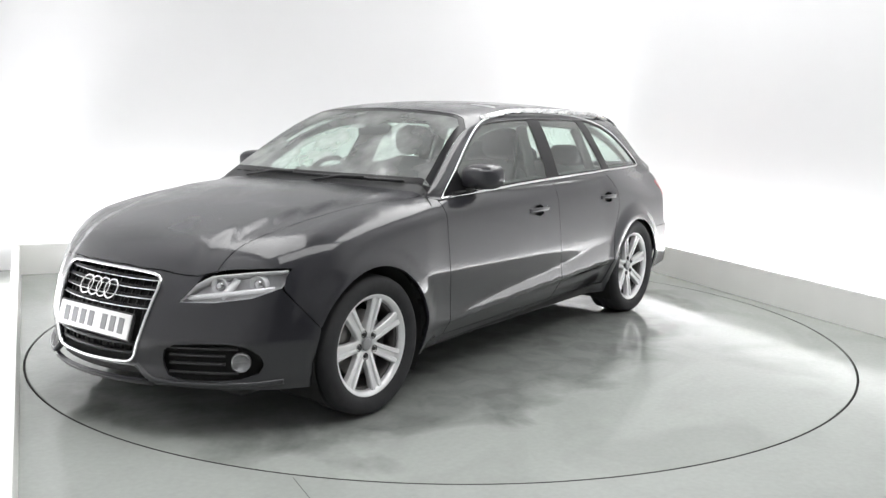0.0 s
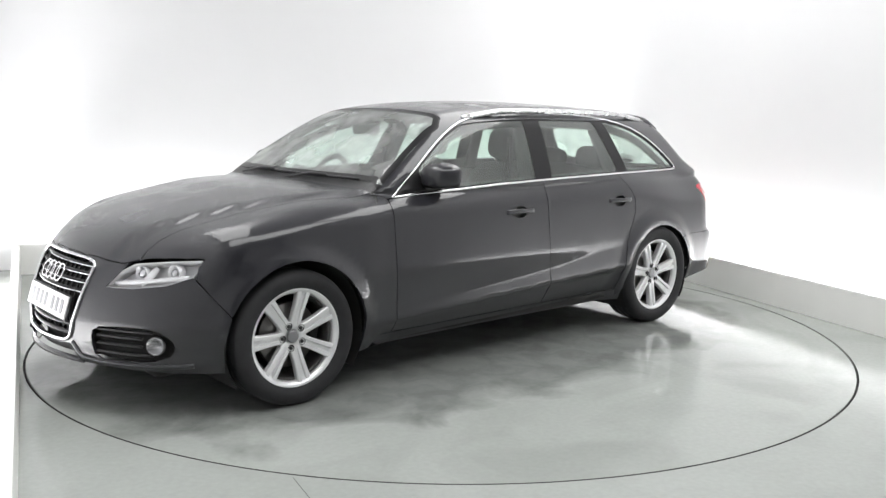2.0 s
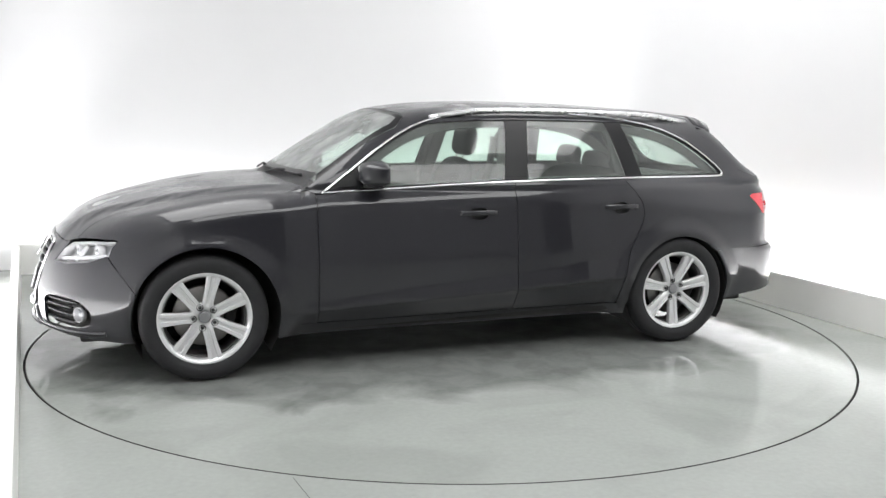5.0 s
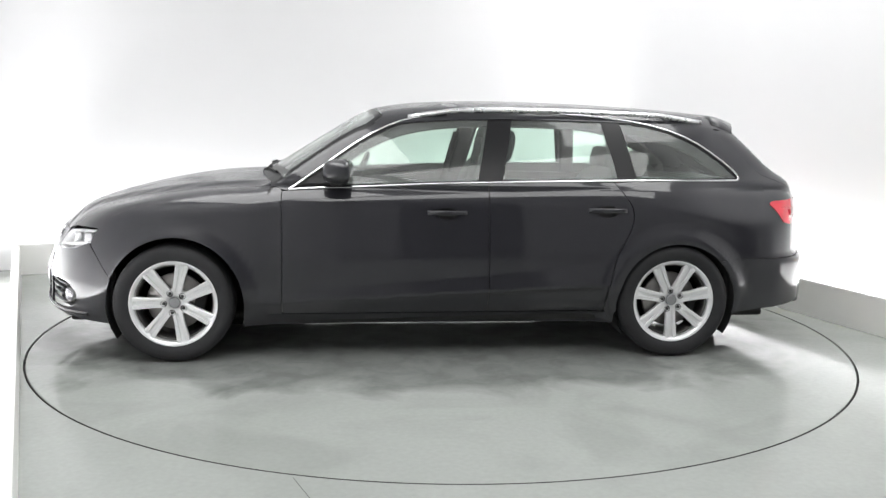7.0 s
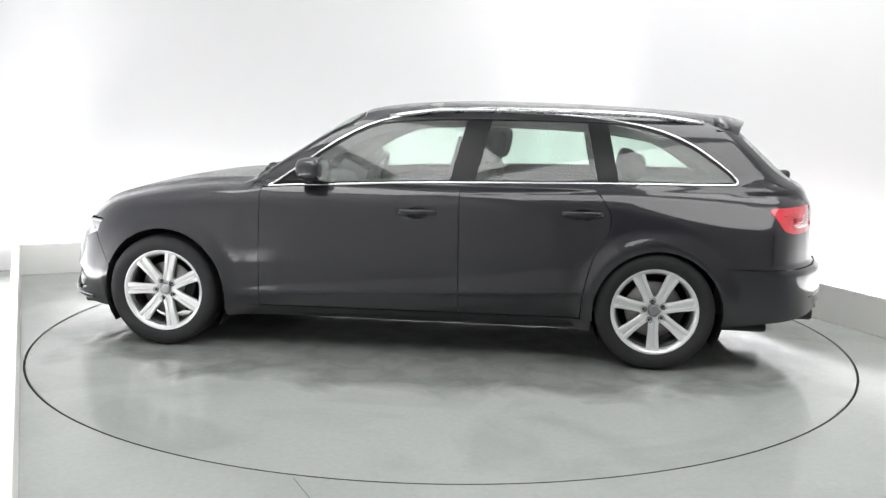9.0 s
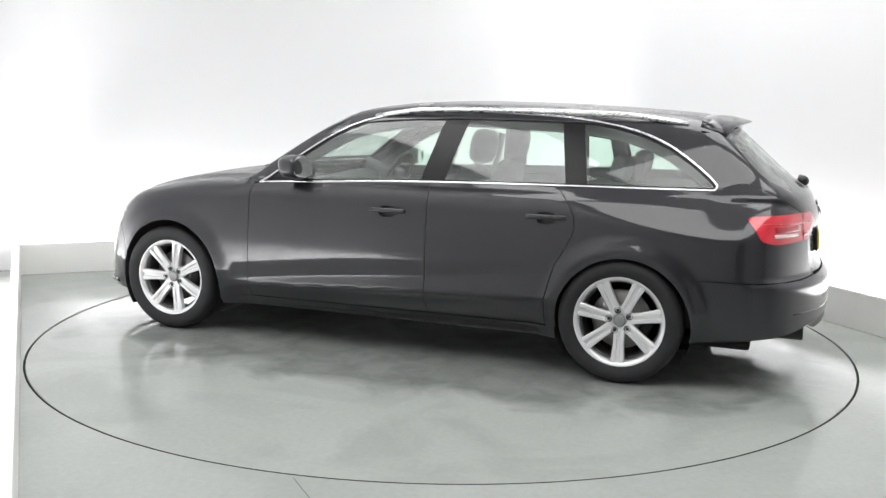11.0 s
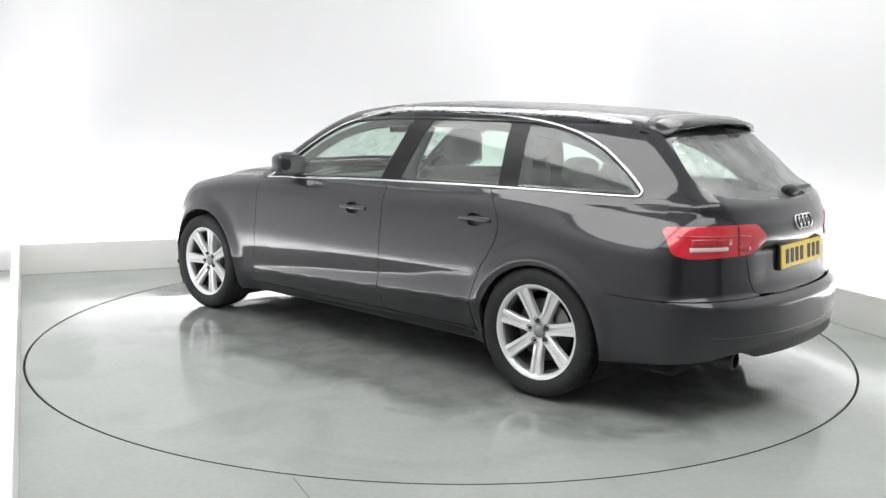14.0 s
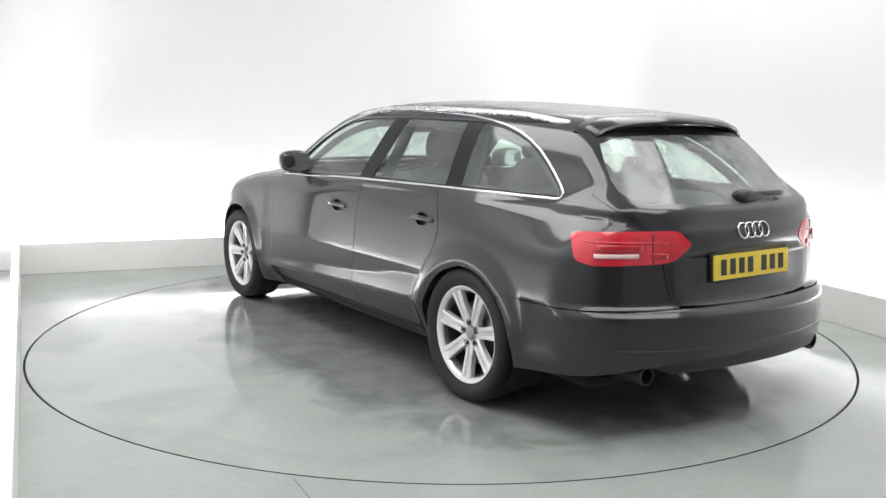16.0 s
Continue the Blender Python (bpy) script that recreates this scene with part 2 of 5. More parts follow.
def sweep(points, ups, profile, closed=False):
    """A profile of (across, up) pairs drawn along a line of points with its up directions."""
    bm = bmesh.new()
    pts, ups = np.asarray(points, float), np.asarray(ups, float)
    n = len(pts)
    rows = []
    for i in range(n):
        a, b = (pts[(i - 1) % n], pts[(i + 1) % n]) if closed else (pts[max(i - 1, 0)], pts[min(i + 1, n - 1)])
        d = b - a
        d = d / max(np.linalg.norm(d), 1e-9)
        u = ups[i] - d * float(ups[i] @ d)
        u = u / max(np.linalg.norm(u), 1e-9)
        s = np.cross(d, u)
        rows.append([bm.verts.new(tuple(pts[i] + s * p + u * q)) for p, q in profile])
    m = len(profile)
    for i in range(n if closed else n - 1):
        p, q = rows[i], rows[(i + 1) % n]
        for j in range(m):
            k = (j + 1) % m
            bm.faces.new((p[j], p[k], q[k], q[j]))
    if not closed:
        bm.faces.new(rows[0])
        bm.faces.new(rows[-1][::-1])
    return bm


def rounded(w, h, n=10):
    """A lens-shaped profile, w across and h up."""
    return [(0.5 * w * math.copysign(abs(math.cos(a)) ** 0.7, math.cos(a)), 0.5 * h * math.copysign(abs(math.sin(a)) ** 0.7, math.sin(a)))
            for a in (2 * math.pi * i / n for i in range(n))]


# ---- the studio ----
def slab(name, p, q, depth, z0, z1, mat, label, bevel=0.004):
    """An upright slab with its face on the line p-q, its depth away to the left of that line."""
    d = (q - p).normalized()
    side = Vector((-d.y, d.x, 0))
    mid = (p + q) * 0.5 + side * depth * 0.5
    bm = box((q - p).length, depth, z1 - z0, (0, 0, 0), bevel)
    ob = part(name, bm, mat, None, label, smooth=False)
    ob.matrix_world = Matrix.Translation((mid.x, mid.y, (z0 + z1) / 2)) @ Matrix.Rotation(math.atan2(d.y, d.x), 4, "Z")
    return tagged(ob, category=name.split("_")[0], kind="structure")


KERB_H = 0.25
LB, RB = room(-2.587, 2.73), room(2.58, 2.73)
LF, RF, RE = room(-2.322, -3.8), room(2.58, -5.6), room(-0.3, -5.6)
KERB_T, STEP = 0.05, 0.26


def build_studio():
    # the walls stand behind the kerb, with a trough of light between
    back = (RB - LB).normalized()
    slab("wall_back", LB + Vector((-back.y, back.x, 0)) * STEP - back * 0.4, RB + Vector((-back.y, back.x, 0)) * STEP + back * 0.4, 0.2, 0, CEILING_Z, WALL, "plain white painted studio back wall")
    d = (LB - LF).normalized()
    n = Vector((-d.y, d.x, 0))
    # runs on unseen past its kerb, to brighten what the car mirrors
    slab("wall_left", LF + n * STEP - d * 2.05, LB + n * STEP + d * 0.02, 0.2, 0, CEILING_Z, WALL, "plain white painted studio side wall")
    d2 = (RF - RB).normalized()
    n2 = Vector((-d2.y, d2.x, 0))
    slab("wall_right", RB + n2 * STEP - d2 * 0.02, RF + n2 * STEP, 0.2, 0, CEILING_Z, WALL, "plain white painted studio side wall beside the turntable")
    # grey walls added behind the camera to shape reflections in the car
    slab("wall_front", RF + d2 * STEP, RE + d2 * STEP, 0.2, 0, CEILING_Z, GREY_WALL, "plain grey painted wall beside the studio opening, unseen, added for reflections")
    slab("wall_front_left", room(-1.75, -5.6) + d2 * STEP, room(-2.50, -5.6) + d2 * STEP, 0.2, 0, CEILING_Z, GREY_WALL, "plain grey painted wall on the other side of the studio opening, unseen, added for reflections")
    slab("baseboard_back", LB, RB, KERB_T, 0, KERB_H, KERB, "grey-white painted kerb board along the back wall")
    slab("baseboard_left", LF, LB, KERB_T, 0, KERB_H, KERB, "grey-white painted kerb board along the side wall")
    slab("baseboard_right", RB, RF, KERB_T, 0, KERB_H, KERB, "grey-white painted kerb board with faint scuffs")
    # the two walls meet in a wide cove
    bm = bmesh.new()
    r, (ca, cb) = 0.85, (2.58 + STEP - 0.85, 2.73 + STEP - 0.85)
    rows = []
    for i in range(25):
        t = radians(90 * i / 24)
        rows.append([bm.verts.new(room(ca + (r + d) * math.cos(t), cb + (r + d) * math.sin(t), z)) for d, z in ((-0.001, 0), (-0.001, CEILING_Z), (0.06, CEILING_Z), (0.06, 0))])
    for a, b in zip(rows, rows[1:]):
        bm.faces.new((a[0], a[1], b[1], b[0]))
        bm.faces.new((a[2], a[3], b[3], b[2]))
    cove = part("wall_cove", bm, WALL, None, "plain white rounded corner of the studio walls")
    tagged(cove, category="wall", kind="structure")
    c = part("ceiling", box(6.2, 9.4, 0.12, (0, 0, 0)), CEILING, None, "plain off-white studio ceiling, unseen, with added flat lamps", smooth=False)
    c.matrix_world = Matrix.Translation(room(0, -1.5, CEILING_Z + 0.06)) @ Matrix.Rotation(TURN, 4, "Z")
    tagged(c, category="ceiling", kind="structure")
    # dim unseen hall added round and behind the studio for the car to mirror
    for nm, p, q in (("wall_hall_front", Vector((9, -11, 0)), Vector((-9, -11, 0))), ("wall_hall_left", Vector((-9, -11, 0)), Vector((-9, 9, 0))),
                     ("wall_hall_back", Vector((-9, 9, 0)), Vector((9, 9, 0))), ("wall_hall_right", Vector((9, 9, 0)), Vector((9, -11, 0)))):
        slab(nm, p, q, 0.2, 0, 5.2, UNSEEN_HALL, "plain clad wall of the added, unseen hall")
    hall = part("ceiling_hall", box(18.4, 20.4, 0.12, (0, -1, 5.28)), UNSEEN_HALL, None, "plain ceiling of the added, unseen hall", smooth=False)
    tagged(hall, category="ceiling", kind="structure")


TABLE_R = 2.457
JOINT_A, JOINT_B = (-0.555, -2.421), (-0.022, -3.480)


def disc(r0, r1, z, steps=160):
    bm = bmesh.new()
    inner = [bm.verts.new((r0 * math.cos(2 * math.pi * i / steps), r0 * math.sin(2 * math.pi * i / steps), z)) for i in range(steps)] if r0 else None
    outer = [bm.verts.new((r1 * math.cos(2 * math.pi * i / steps), r1 * math.sin(2 * math.pi * i / steps), z)) for i in range(steps)]
    for i in range(steps):
        j = (i + 1) % steps
        if inner:
            bm.faces.new((inner[i], outer[i], outer[j], inner[j]))
    if not inner:
        bm.faces.new(outer)
    return bm


def revolve_flat(r0, r1, z0, z1, steps=160):
    bm = bmesh.new()
    rows = [[bm.verts.new((r * math.cos(2 * math.pi * i / steps), r * math.sin(2 * math.pi * i / steps), z)) for r, z in ((r0, z0), (r1, z0), (r1, z1), (r0, z1))] for i in range(steps)]
    for i in range(steps):
        a, b = rows[i], rows[(i + 1) % steps]
        for j in range(4):
            bm.faces.new((a[j], a[(j + 1) % 4], b[(j + 1) % 4], b[j]))
    return bm


def build_floor():
    bm = bmesh.new()
    steps = 160
    ring = [bm.verts.new(((TABLE_R + 0.004) * math.cos(2 * math.pi * i / steps), (TABLE_R + 0.004) * math.sin(2 * math.pi * i / steps), 0)) for i in range(steps)]
    low = [bm.verts.new((v.co.x, v.co.y, -0.05)) for v in ring]
    far = []
    for i in range(steps):
        a = 2 * math.pi * i / steps
        k = 12.0 / max(abs(math.cos(a)), abs(math.sin(a)))
        far.append(bm.verts.new((k * math.cos(a), k * math.sin(a), 0)))
    for i in range(steps):
        j = (i + 1) % steps
        bm.faces.new((ring[i], far[i], far[j], ring[j]))
        bm.faces.new((low[i], ring[i], ring[j], low[j]))
    f = part("floor", bm, FLOOR, None, "light grey painted studio floor, damp in places", smooth=False)
    tagged(f, category="floor", kind="structure")
    # a joint in the floor screed runs out from the pit
    part("floor_joint", sweep([(JOINT_A[0], JOINT_A[1], 0.0), (JOINT_B[0], JOINT_B[1], 0.0)], [(0, 0, 1)] * 2, [(-0.0009, -0.0015), (0.0009, -0.0015), (0.0009, 0.0008), (-0.0009, 0.0008)]), GAP, f)
    pit = part("floor_pit", disc(0, TABLE_R + 0.05, -0.048), GAP, None, "dark pit under the turntable", smooth=False)
    tagged(pit, category="floor", kind="structure")
    t = new("turntable")
    tagged(t, "large round grey turntable flush with the floor, wet, shade painted in under the car", "turntable")
    bm = bmesh.new()
    rows = []
    for r, z in ((TABLE_R - 0.009, -0.045), (TABLE_R - 0.007, -0.005), (TABLE_R - 0.009, -0.001), (TABLE_R - 0.012, 0.0)):
        rows.append([bm.verts.new((r * math.cos(2 * math.pi * i / steps), r * math.sin(2 * math.pi * i / steps), z)) for i in range(steps)])
    for p, q in zip(rows, rows[1:]):
        for i in range(steps):
            j = (i + 1) % steps
            bm.faces.new((p[i], p[j], q[j], q[i]))
    bm.faces.new(rows[-1])
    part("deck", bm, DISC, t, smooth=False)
    part("edge_ring", revolve_flat(TABLE_R - 0.0075, TABLE_R - 0.0045, -0.03, -0.0005), GAP, t, "thin dark edge seal")
    return t


def build_unseen_light(a, b, long, turned):
    # invented fixture with a glowing diffuser, out of view, to light the set
    light = new("unseen_ceiling_light")
    tagged(light, "long flat white ceiling light, lit, added out of view", "ceiling light", "studio ceiling lights")
    bm = bmesh.new()
    w, d = long / 2, LAMP_WIDE / 2
    out = [bm.verts.new((x, y, z)) for z in (0, -0.07) for x, y in ((-w, -d), (w, -d), (w, d), (-w, d))]
    ins = [bm.verts.new((x, y, z)) for z in (0, -0.07) for x, y in ((-w + .04, -d + .04), (w - .04, -d + .04), (w - .04, d - .04), (-w + .04, d - .04))]
    for i in range(4):
        j = (i + 1) % 4
        bm.faces.new((out[i], out[j], out[4 + j], out[4 + i]))
        bm.faces.new((ins[i], ins[4 + i], ins[4 + j], ins[j]))
        bm.faces.new((out[4 + i], out[4 + j], ins[4 + j], ins[4 + i]))
    part("frame", bm, LAMP_FRAME, light, smooth=False)
    part("diffuser", box(2 * w - 0.09, 2 * d - 0.09, 0.02, (0, 0, -0.03)), LAMP_GLOW, light, smooth=False)
    light.matrix_world = Matrix.Translation(room(a, b, CEILING_Z)) @ Matrix.Rotation(TURN + radians(turned), 4, "Z")


build_studio()
turntable = build_floor()
for a, b, long, turned, watts in UNSEEN_LAMPS:
    build_unseen_light(a, b, long, turned)


# ---- the car's outer skin as one smooth solid (local axes: x ahead, y left, z up) ----
def smax(a, b, k):
    h = np.maximum(k - np.abs(a - b), 0.0) / k
    return np.maximum(a, b) + h * h * k * 0.25


def step(a, b, v):
    s = np.clip((v - a) / (b - a), 0.0, 1.0)
    return s * s * (3 - 2 * s)


def spline(v, xs, ys):
    """Smooth curve through a few stations (monotone cubic)."""
    xs, ys = np.asarray(xs, float), np.asarray(ys, float)
    d = np.diff(ys) / np.diff(xs)
    m = np.r_[d[0], np.where(d[:-1] * d[1:] > 0, 2 * d[:-1] * d[1:] / (d[:-1] + d[1:] + 1e-12), 0.0), d[-1]]
    v = np.clip(v, xs[0], xs[-1])
    i = np.clip(np.searchsorted(xs, v) - 1, 0, len(xs) - 2)
    h = xs[i + 1] - xs[i]
    t = (v - xs[i]) / h
    return ((1 + 2 * t) * (1 - t) ** 2 * ys[i] + t * (1 - t) ** 2 * h * m[i]
            + t * t * (3 - 2 * t) * ys[i + 1] + t * t * (t - 1) * h * m[i + 1])


AXLE, HUB_Z = 1.404, 0.318


def lower_side(x, z):
    """Half width of the body below the windows."""
    w = spline(x, (-2.45, -2.0, -1.4, -0.6, 0.6, 1.4, 1.8, 2.3), (0.80, 0.868, 0.900, 0.908, 0.908, 0.900, 0.872, 0.79))
    crease = 0.872 + 0.012 * np.clip((0.8 - x) / 2.6, -0.4, 1.1) - 0.105 * step(-1.0, -1.9, x)
    y = w - 0.125 * np.clip((0.37 - z) / 0.28, 0, 1.4) ** 2
    u = (z - 0.590) / 0.012
    y = y - 0.105 * 0.012 * np.logaddexp(0, np.clip(u, -40, 40)) - (0.30 + 0.37 * step(-1.0, -2.0, x)) * 0.014 * np.logaddexp(0, np.clip((z - crease) / 0.014, -40, 60))
    # a ridge climbs along the doors; the flare above it widens towards the rear arch
    ridge = 0.342 + 0.047 * np.clip(0.85 - x, 0, 2.0)
    flare = spline(x, (-1.2, -0.8, -0.61, -0.243, 0.25, 0.868, 1.1), (0.13, 0.120, 0.098, 0.076, 0.060, 0.024, 0.0))
    fade = step(1.02, 0.86, x) * step(-1.16, -0.90, x)
    proud = 0.165 * flare
    above = 0.165 * 0.006 * np.logaddexp(0, np.clip((ridge + flare - z) / 0.006, -40, 60))
    below = proud * np.exp(-np.minimum(z - ridge - 0.004, 0) ** 2 / 0.028 ** 2) + 0.4 * np.maximum(z - ridge - 0.004, 0)
    y = y - fade * smax(-above, -below, 0.006) - fade * 0.006 - fade * 0.070 * np.clip((ridge - 0.012 - z) / 0.17, 0, 1)
    for ax in (AXLE, -AXLE):
        r = np.hypot(x - ax, z - HUB_Z)
        y = y + 0.008 * np.exp(-((r - 0.372) / 0.030) ** 2) + 0.016 * step(0.470, 0.385, r) * step(0.30, 0.42, z)
    return y


def hood_top(x, y):
    z = spline(x, (-2.45, -2.2, -1.7, -1.1, -0.3, 0.3, 0.80, 0.98, 1.2, 1.5, 1.8, 2.0, 2.13, 2.30),
               (0.96, 0.985, 1.015, 1.02, 1.01, 0.99, 0.970, 0.988, 0.978, 0.935, 0.865, 0.800, 0.733, 0.60))
    on_hood = step(0.75, 1.0, x)
    edge = spline(x, (0.8, 1.3, 1.8, 2.2), (0.66, 0.60, 0.47, 0.35))
    return z - on_hood * (0.075 * y * y) + on_hood * 0.017 * step(0.030, -0.030, y - edge)


def nose(y, z):
    return 2.268 - 0.53 * y * y - 0.26 * np.maximum(z - 0.42, 0) - 0.35 * np.maximum(0.25 - z, 0) + 0.012 * np.exp(-((z - 0.26) / 0.03) ** 2)


def tail(y, z):
    x = -2.325 - 0.10 * np.clip(0.98 - z, 0, 0.4) - 0.055 * step(0.60, 0.545, z) + 0.36 * np.maximum(0.30 - z, 0)
    x = x + 0.28 * np.maximum(z - 0.90, 0)
    # recess round the number plate
    x = x + 0.013 * step(0.855, 0.800, z) * step(0.600, 0.650, z) * step(0.50, 0.34, np.abs(y))
    return x + 0.20 * y * y + 0.28 * y ** 4


def cabin_side(x, z):
    yb = 0.842 - np.where(x > -0.35, 0.055, 0.076) * ((x + 0.35) / 1.1) ** 2
    u = z - 0.975
    return yb - 0.46 * np.maximum(u, 0) - 0.30 * np.maximum(u, 0) ** 2 + 0.8 * np.minimum(u, 0)


def roof_top(x, y):
    z = spline(x, (-2.2, -1.9, -1.6, -1.2, -0.8, -0.4, 0.0, 0.25, 0.6), (1.340, 1.378, 1.408, 1.433, 1.448, 1.452, 1.437, 1.408, 1.34))
    return z - 0.10 * y * y - 0.06 * y ** 4


def screen(y, z):
    return 1.005 + (0.98 - z) * 1.60 - 0.22 * y * y - 0.12 * (z - 1.18) ** 2


def back_glass(y, z):
    return -1.885 - (1.33 - z) * 1.10 + 0.25 * y * y


def solid(p):
    """Below zero inside the car, about the distance from its skin outside."""
    x, y, z = p[..., 0], np.abs(p[..., 1]), p[..., 2]
    low = smax(y - lower_side(x, z), z - hood_top(x, y), 0.10 + 0.03 * step(0.9, 1.4, x))
    low = smax(low, (x - nose(y, z)) * 0.93, 0.20)
    low = smax(low, (tail(y, z) - x) * 0.95, 0.10)
    low = np.maximum(low, 0.175 - z)
    cab = smax(y - cabin_side(x, z), (z - roof_top(x, y)) * 0.98, 0.11)
    cab = smax(cab, (x - screen(y, z)) * 0.53, 0.045)
    cab = smax(cab, (back_glass(y, z) - x) * 0.67, 0.07)
    cab = smax(cab, (tail(y, z) - x) * 0.95, 0.05)
    cab = np.maximum(cab, 0.80 - z)
    return -smax(-low, -cab, 0.03 + 0.07 * step(-1.75, -2.0, x) * step(0.92, 1.0, z))


def shoot(origin, way, reach):
    """First point of the skin along each ray; the rays start outside."""
    o, w = np.asarray(origin, float), np.asarray(way, float)
    ts = np.linspace(0, reach, 90)
    f = solid(o[:, None] + ts[None, :, None] * w[:, None])
    hit = f < 0
    first = np.where(hit.any(1), hit.argmax(1), f.argmin(1))
    b = ts[first]
    a = ts[np.maximum(first - 1, 0)]
    for _ in range(30):
        m = 0.5 * (a + b)
        inside = solid(o + m[:, None] * w) < 0
        b = np.where(inside, m, b)
        a = np.where(inside, a, m)
    return o + (0.5 * (a + b))[:, None] * w


def outward(p):
    e = 1e-3
    n = np.stack([solid(p + e * np.eye(3)[k]) - solid(p - e * np.eye(3)[k]) for k in range(3)], -1)
    return n / np.maximum(np.linalg.norm(n, axis=-1, keepdims=True), 1e-9)


# ---- panels cut out of the skin ----
def smooth_line(pts, rounds=2, closed=True):
    p = [tuple(q) for q in pts]
    for _ in range(rounds):
        out = [] if closed else [p[0]]
        for i in range(len(p) if closed else len(p) - 1):
            a, b = p[i], p[(i + 1) % len(p)]
            out.append(tuple(0.75 * u + 0.25 * v for u, v in zip(a, b)))
            out.append(tuple(0.25 * u + 0.75 * v for u, v in zip(a, b)))
        if not closed:
            out.append(p[-1])
        p = out
    return p


def inside(pts, poly):
    p, q = np.asarray(poly, float), np.roll(np.asarray(poly, float), -1, axis=0)
    x, y = pts[:, 0][:, None], pts[:, 1][:, None]
    cross = (p[:, 1] > y) != (q[:, 1] > y)
    with np.errstate(divide="ignore", invalid="ignore"):
        xi = p[:, 0] + (y - p[:, 1]) * (q[:, 0] - p[:, 0]) / (q[:, 1] - p[:, 1])
    return (cross & (x < xi)).sum(1) % 2 == 1


def shrink(poly, d):
    """The outline moved inwards by d."""
    p = np.asarray(poly, float)
    area = 0.5 * np.sum(p[:, 0] * np.roll(p[:, 1], -1) - np.roll(p[:, 0], -1) * p[:, 1])
    t = np.roll(p, -1, axis=0) - np.roll(p, 1, axis=0)
    t = t / np.maximum(np.linalg.norm(t, axis=1, keepdims=True), 1e-9)
    n = np.stack([-t[:, 1], t[:, 0]], 1) * (1 if area > 0 else -1)
    return [tuple(v) for v in p + n * d]


def cut_sheet(poly, holes, cell, keep):
    """A flat grid trimmed exactly to an outline, with holes."""
    p = np.asarray(poly, float)
    lo, hi = p.min(0), p.max(0)
    nx, ny = [max(2, int(math.ceil((hi[k] - lo[k]) / cell[k]))) for k in (0, 1)]
    bm = bmesh.new()
    vs = [[bm.verts.new((lo[0] + (hi[0] - lo[0]) * i / nx, lo[1] + (hi[1] - lo[1]) * j / ny, 0)) for j in range(ny + 1)] for i in range(nx + 1)]
    for i in range(nx):
        for j in range(ny):
            bm.faces.new((vs[i][j], vs[i + 1][j], vs[i + 1][j + 1], vs[i][j + 1]))
    # cut each face only along the outline edges that come near it
    for line in [poly, *holes]:
        m = len(line)
        for i in range(m):
            a, b = Vector((*line[i], 0)), Vector((*line[(i + 1) % m], 0))
            d = b - a
            if d.length < 1e-7:
                continue
            x0, x1 = min(a.x, b.x) - 1e-4, max(a.x, b.x) + 1e-4
            y0, y1 = min(a.y, b.y) - 1e-4, max(a.y, b.y) + 1e-4
            near = []
            for f in bm.faces:
                xs = [v.co.x for v in f.verts]
                ys = [v.co.y for v in f.verts]
                if max(xs) >= x0 and min(xs) <= x1 and max(ys) >= y0 and min(ys) <= y1:
                    near.append(f)
            geom = set(near)
            for f in near:
                geom.update(f.edges)
                geom.update(f.verts)
            bmesh.ops.bisect_plane(bm, geom=list(geom), plane_co=a, plane_no=(-d.y, d.x, 0), dist=1e-7)
    for co, no in keep:
        bmesh.ops.bisect_plane(bm, geom=bm.verts[:] + bm.edges[:] + bm.faces[:], plane_co=(*co, 0), plane_no=(*no, 0), dist=1e-7, clear_outer=True)
    if bm.faces:
        mid = np.array([f.calc_center_median()[:2] for f in bm.faces])
        ok = inside(mid, poly)
        for h in holes:
            ok &= ~inside(mid, h)
        bmesh.ops.delete(bm, geom=[f for f, k in zip(bm.faces[:], ok) if not k], context="FACES")
    bm.verts.index_update()
    flat = np.array([v.co[:2] for v in bm.verts]).reshape(-1, 2)
    faces = [[v.index for v in f.verts] for f in bm.faces]
    bm.free()
    return flat, faces


def from_side(s):
    def place(f):
        o = np.stack([f[:, 0], np.full(len(f), 1.3 * s), f[:, 1]], 1)
        return shoot(o, np.tile((0.0, -s, 0.0), (len(f), 1)), 1.3)
    return place


def from_top(f):
    return shoot(np.stack([f[:, 0], f[:, 1], np.full(len(f), 1.7)], 1), np.tile((0.0, 0.0, -1.0), (len(f), 1)), 1.4)


def from_end(x0, e):
    """Rays that fan out level from an upright axis at x0 to the nose (e=1) or the tail (e=-1)."""
    def place(f):
        w = np.stack([e * np.cos(f[:, 0]), np.sin(f[:, 0]), np.zeros(len(f))], 1)
        o = np.stack([np.full(len(f), x0), np.zeros(len(f)), f[:, 1]], 1) + 1.6 * w
        return shoot(o, -w, 1.6)
    return place


NOSE_X, TAIL_X = 1.15, -1.2


def fan(points, x0, e):
    """Outline points in space as (angle, height) for from_end."""
    return [(math.atan2(p[1], e * (p[0] - x0)), p[2]) for p in points]


def at_end(yz, e):
    """Points of the nose or tail that stand at (y, z)."""
    f = np.asarray(yz, float)
    o = np.stack([np.full(len(f), 2.9 * e), f[:, 0], f[:, 1]], 1)
    return shoot(o, np.tile((-e, 0.0, 0.0), (len(f), 1)), 2.6)


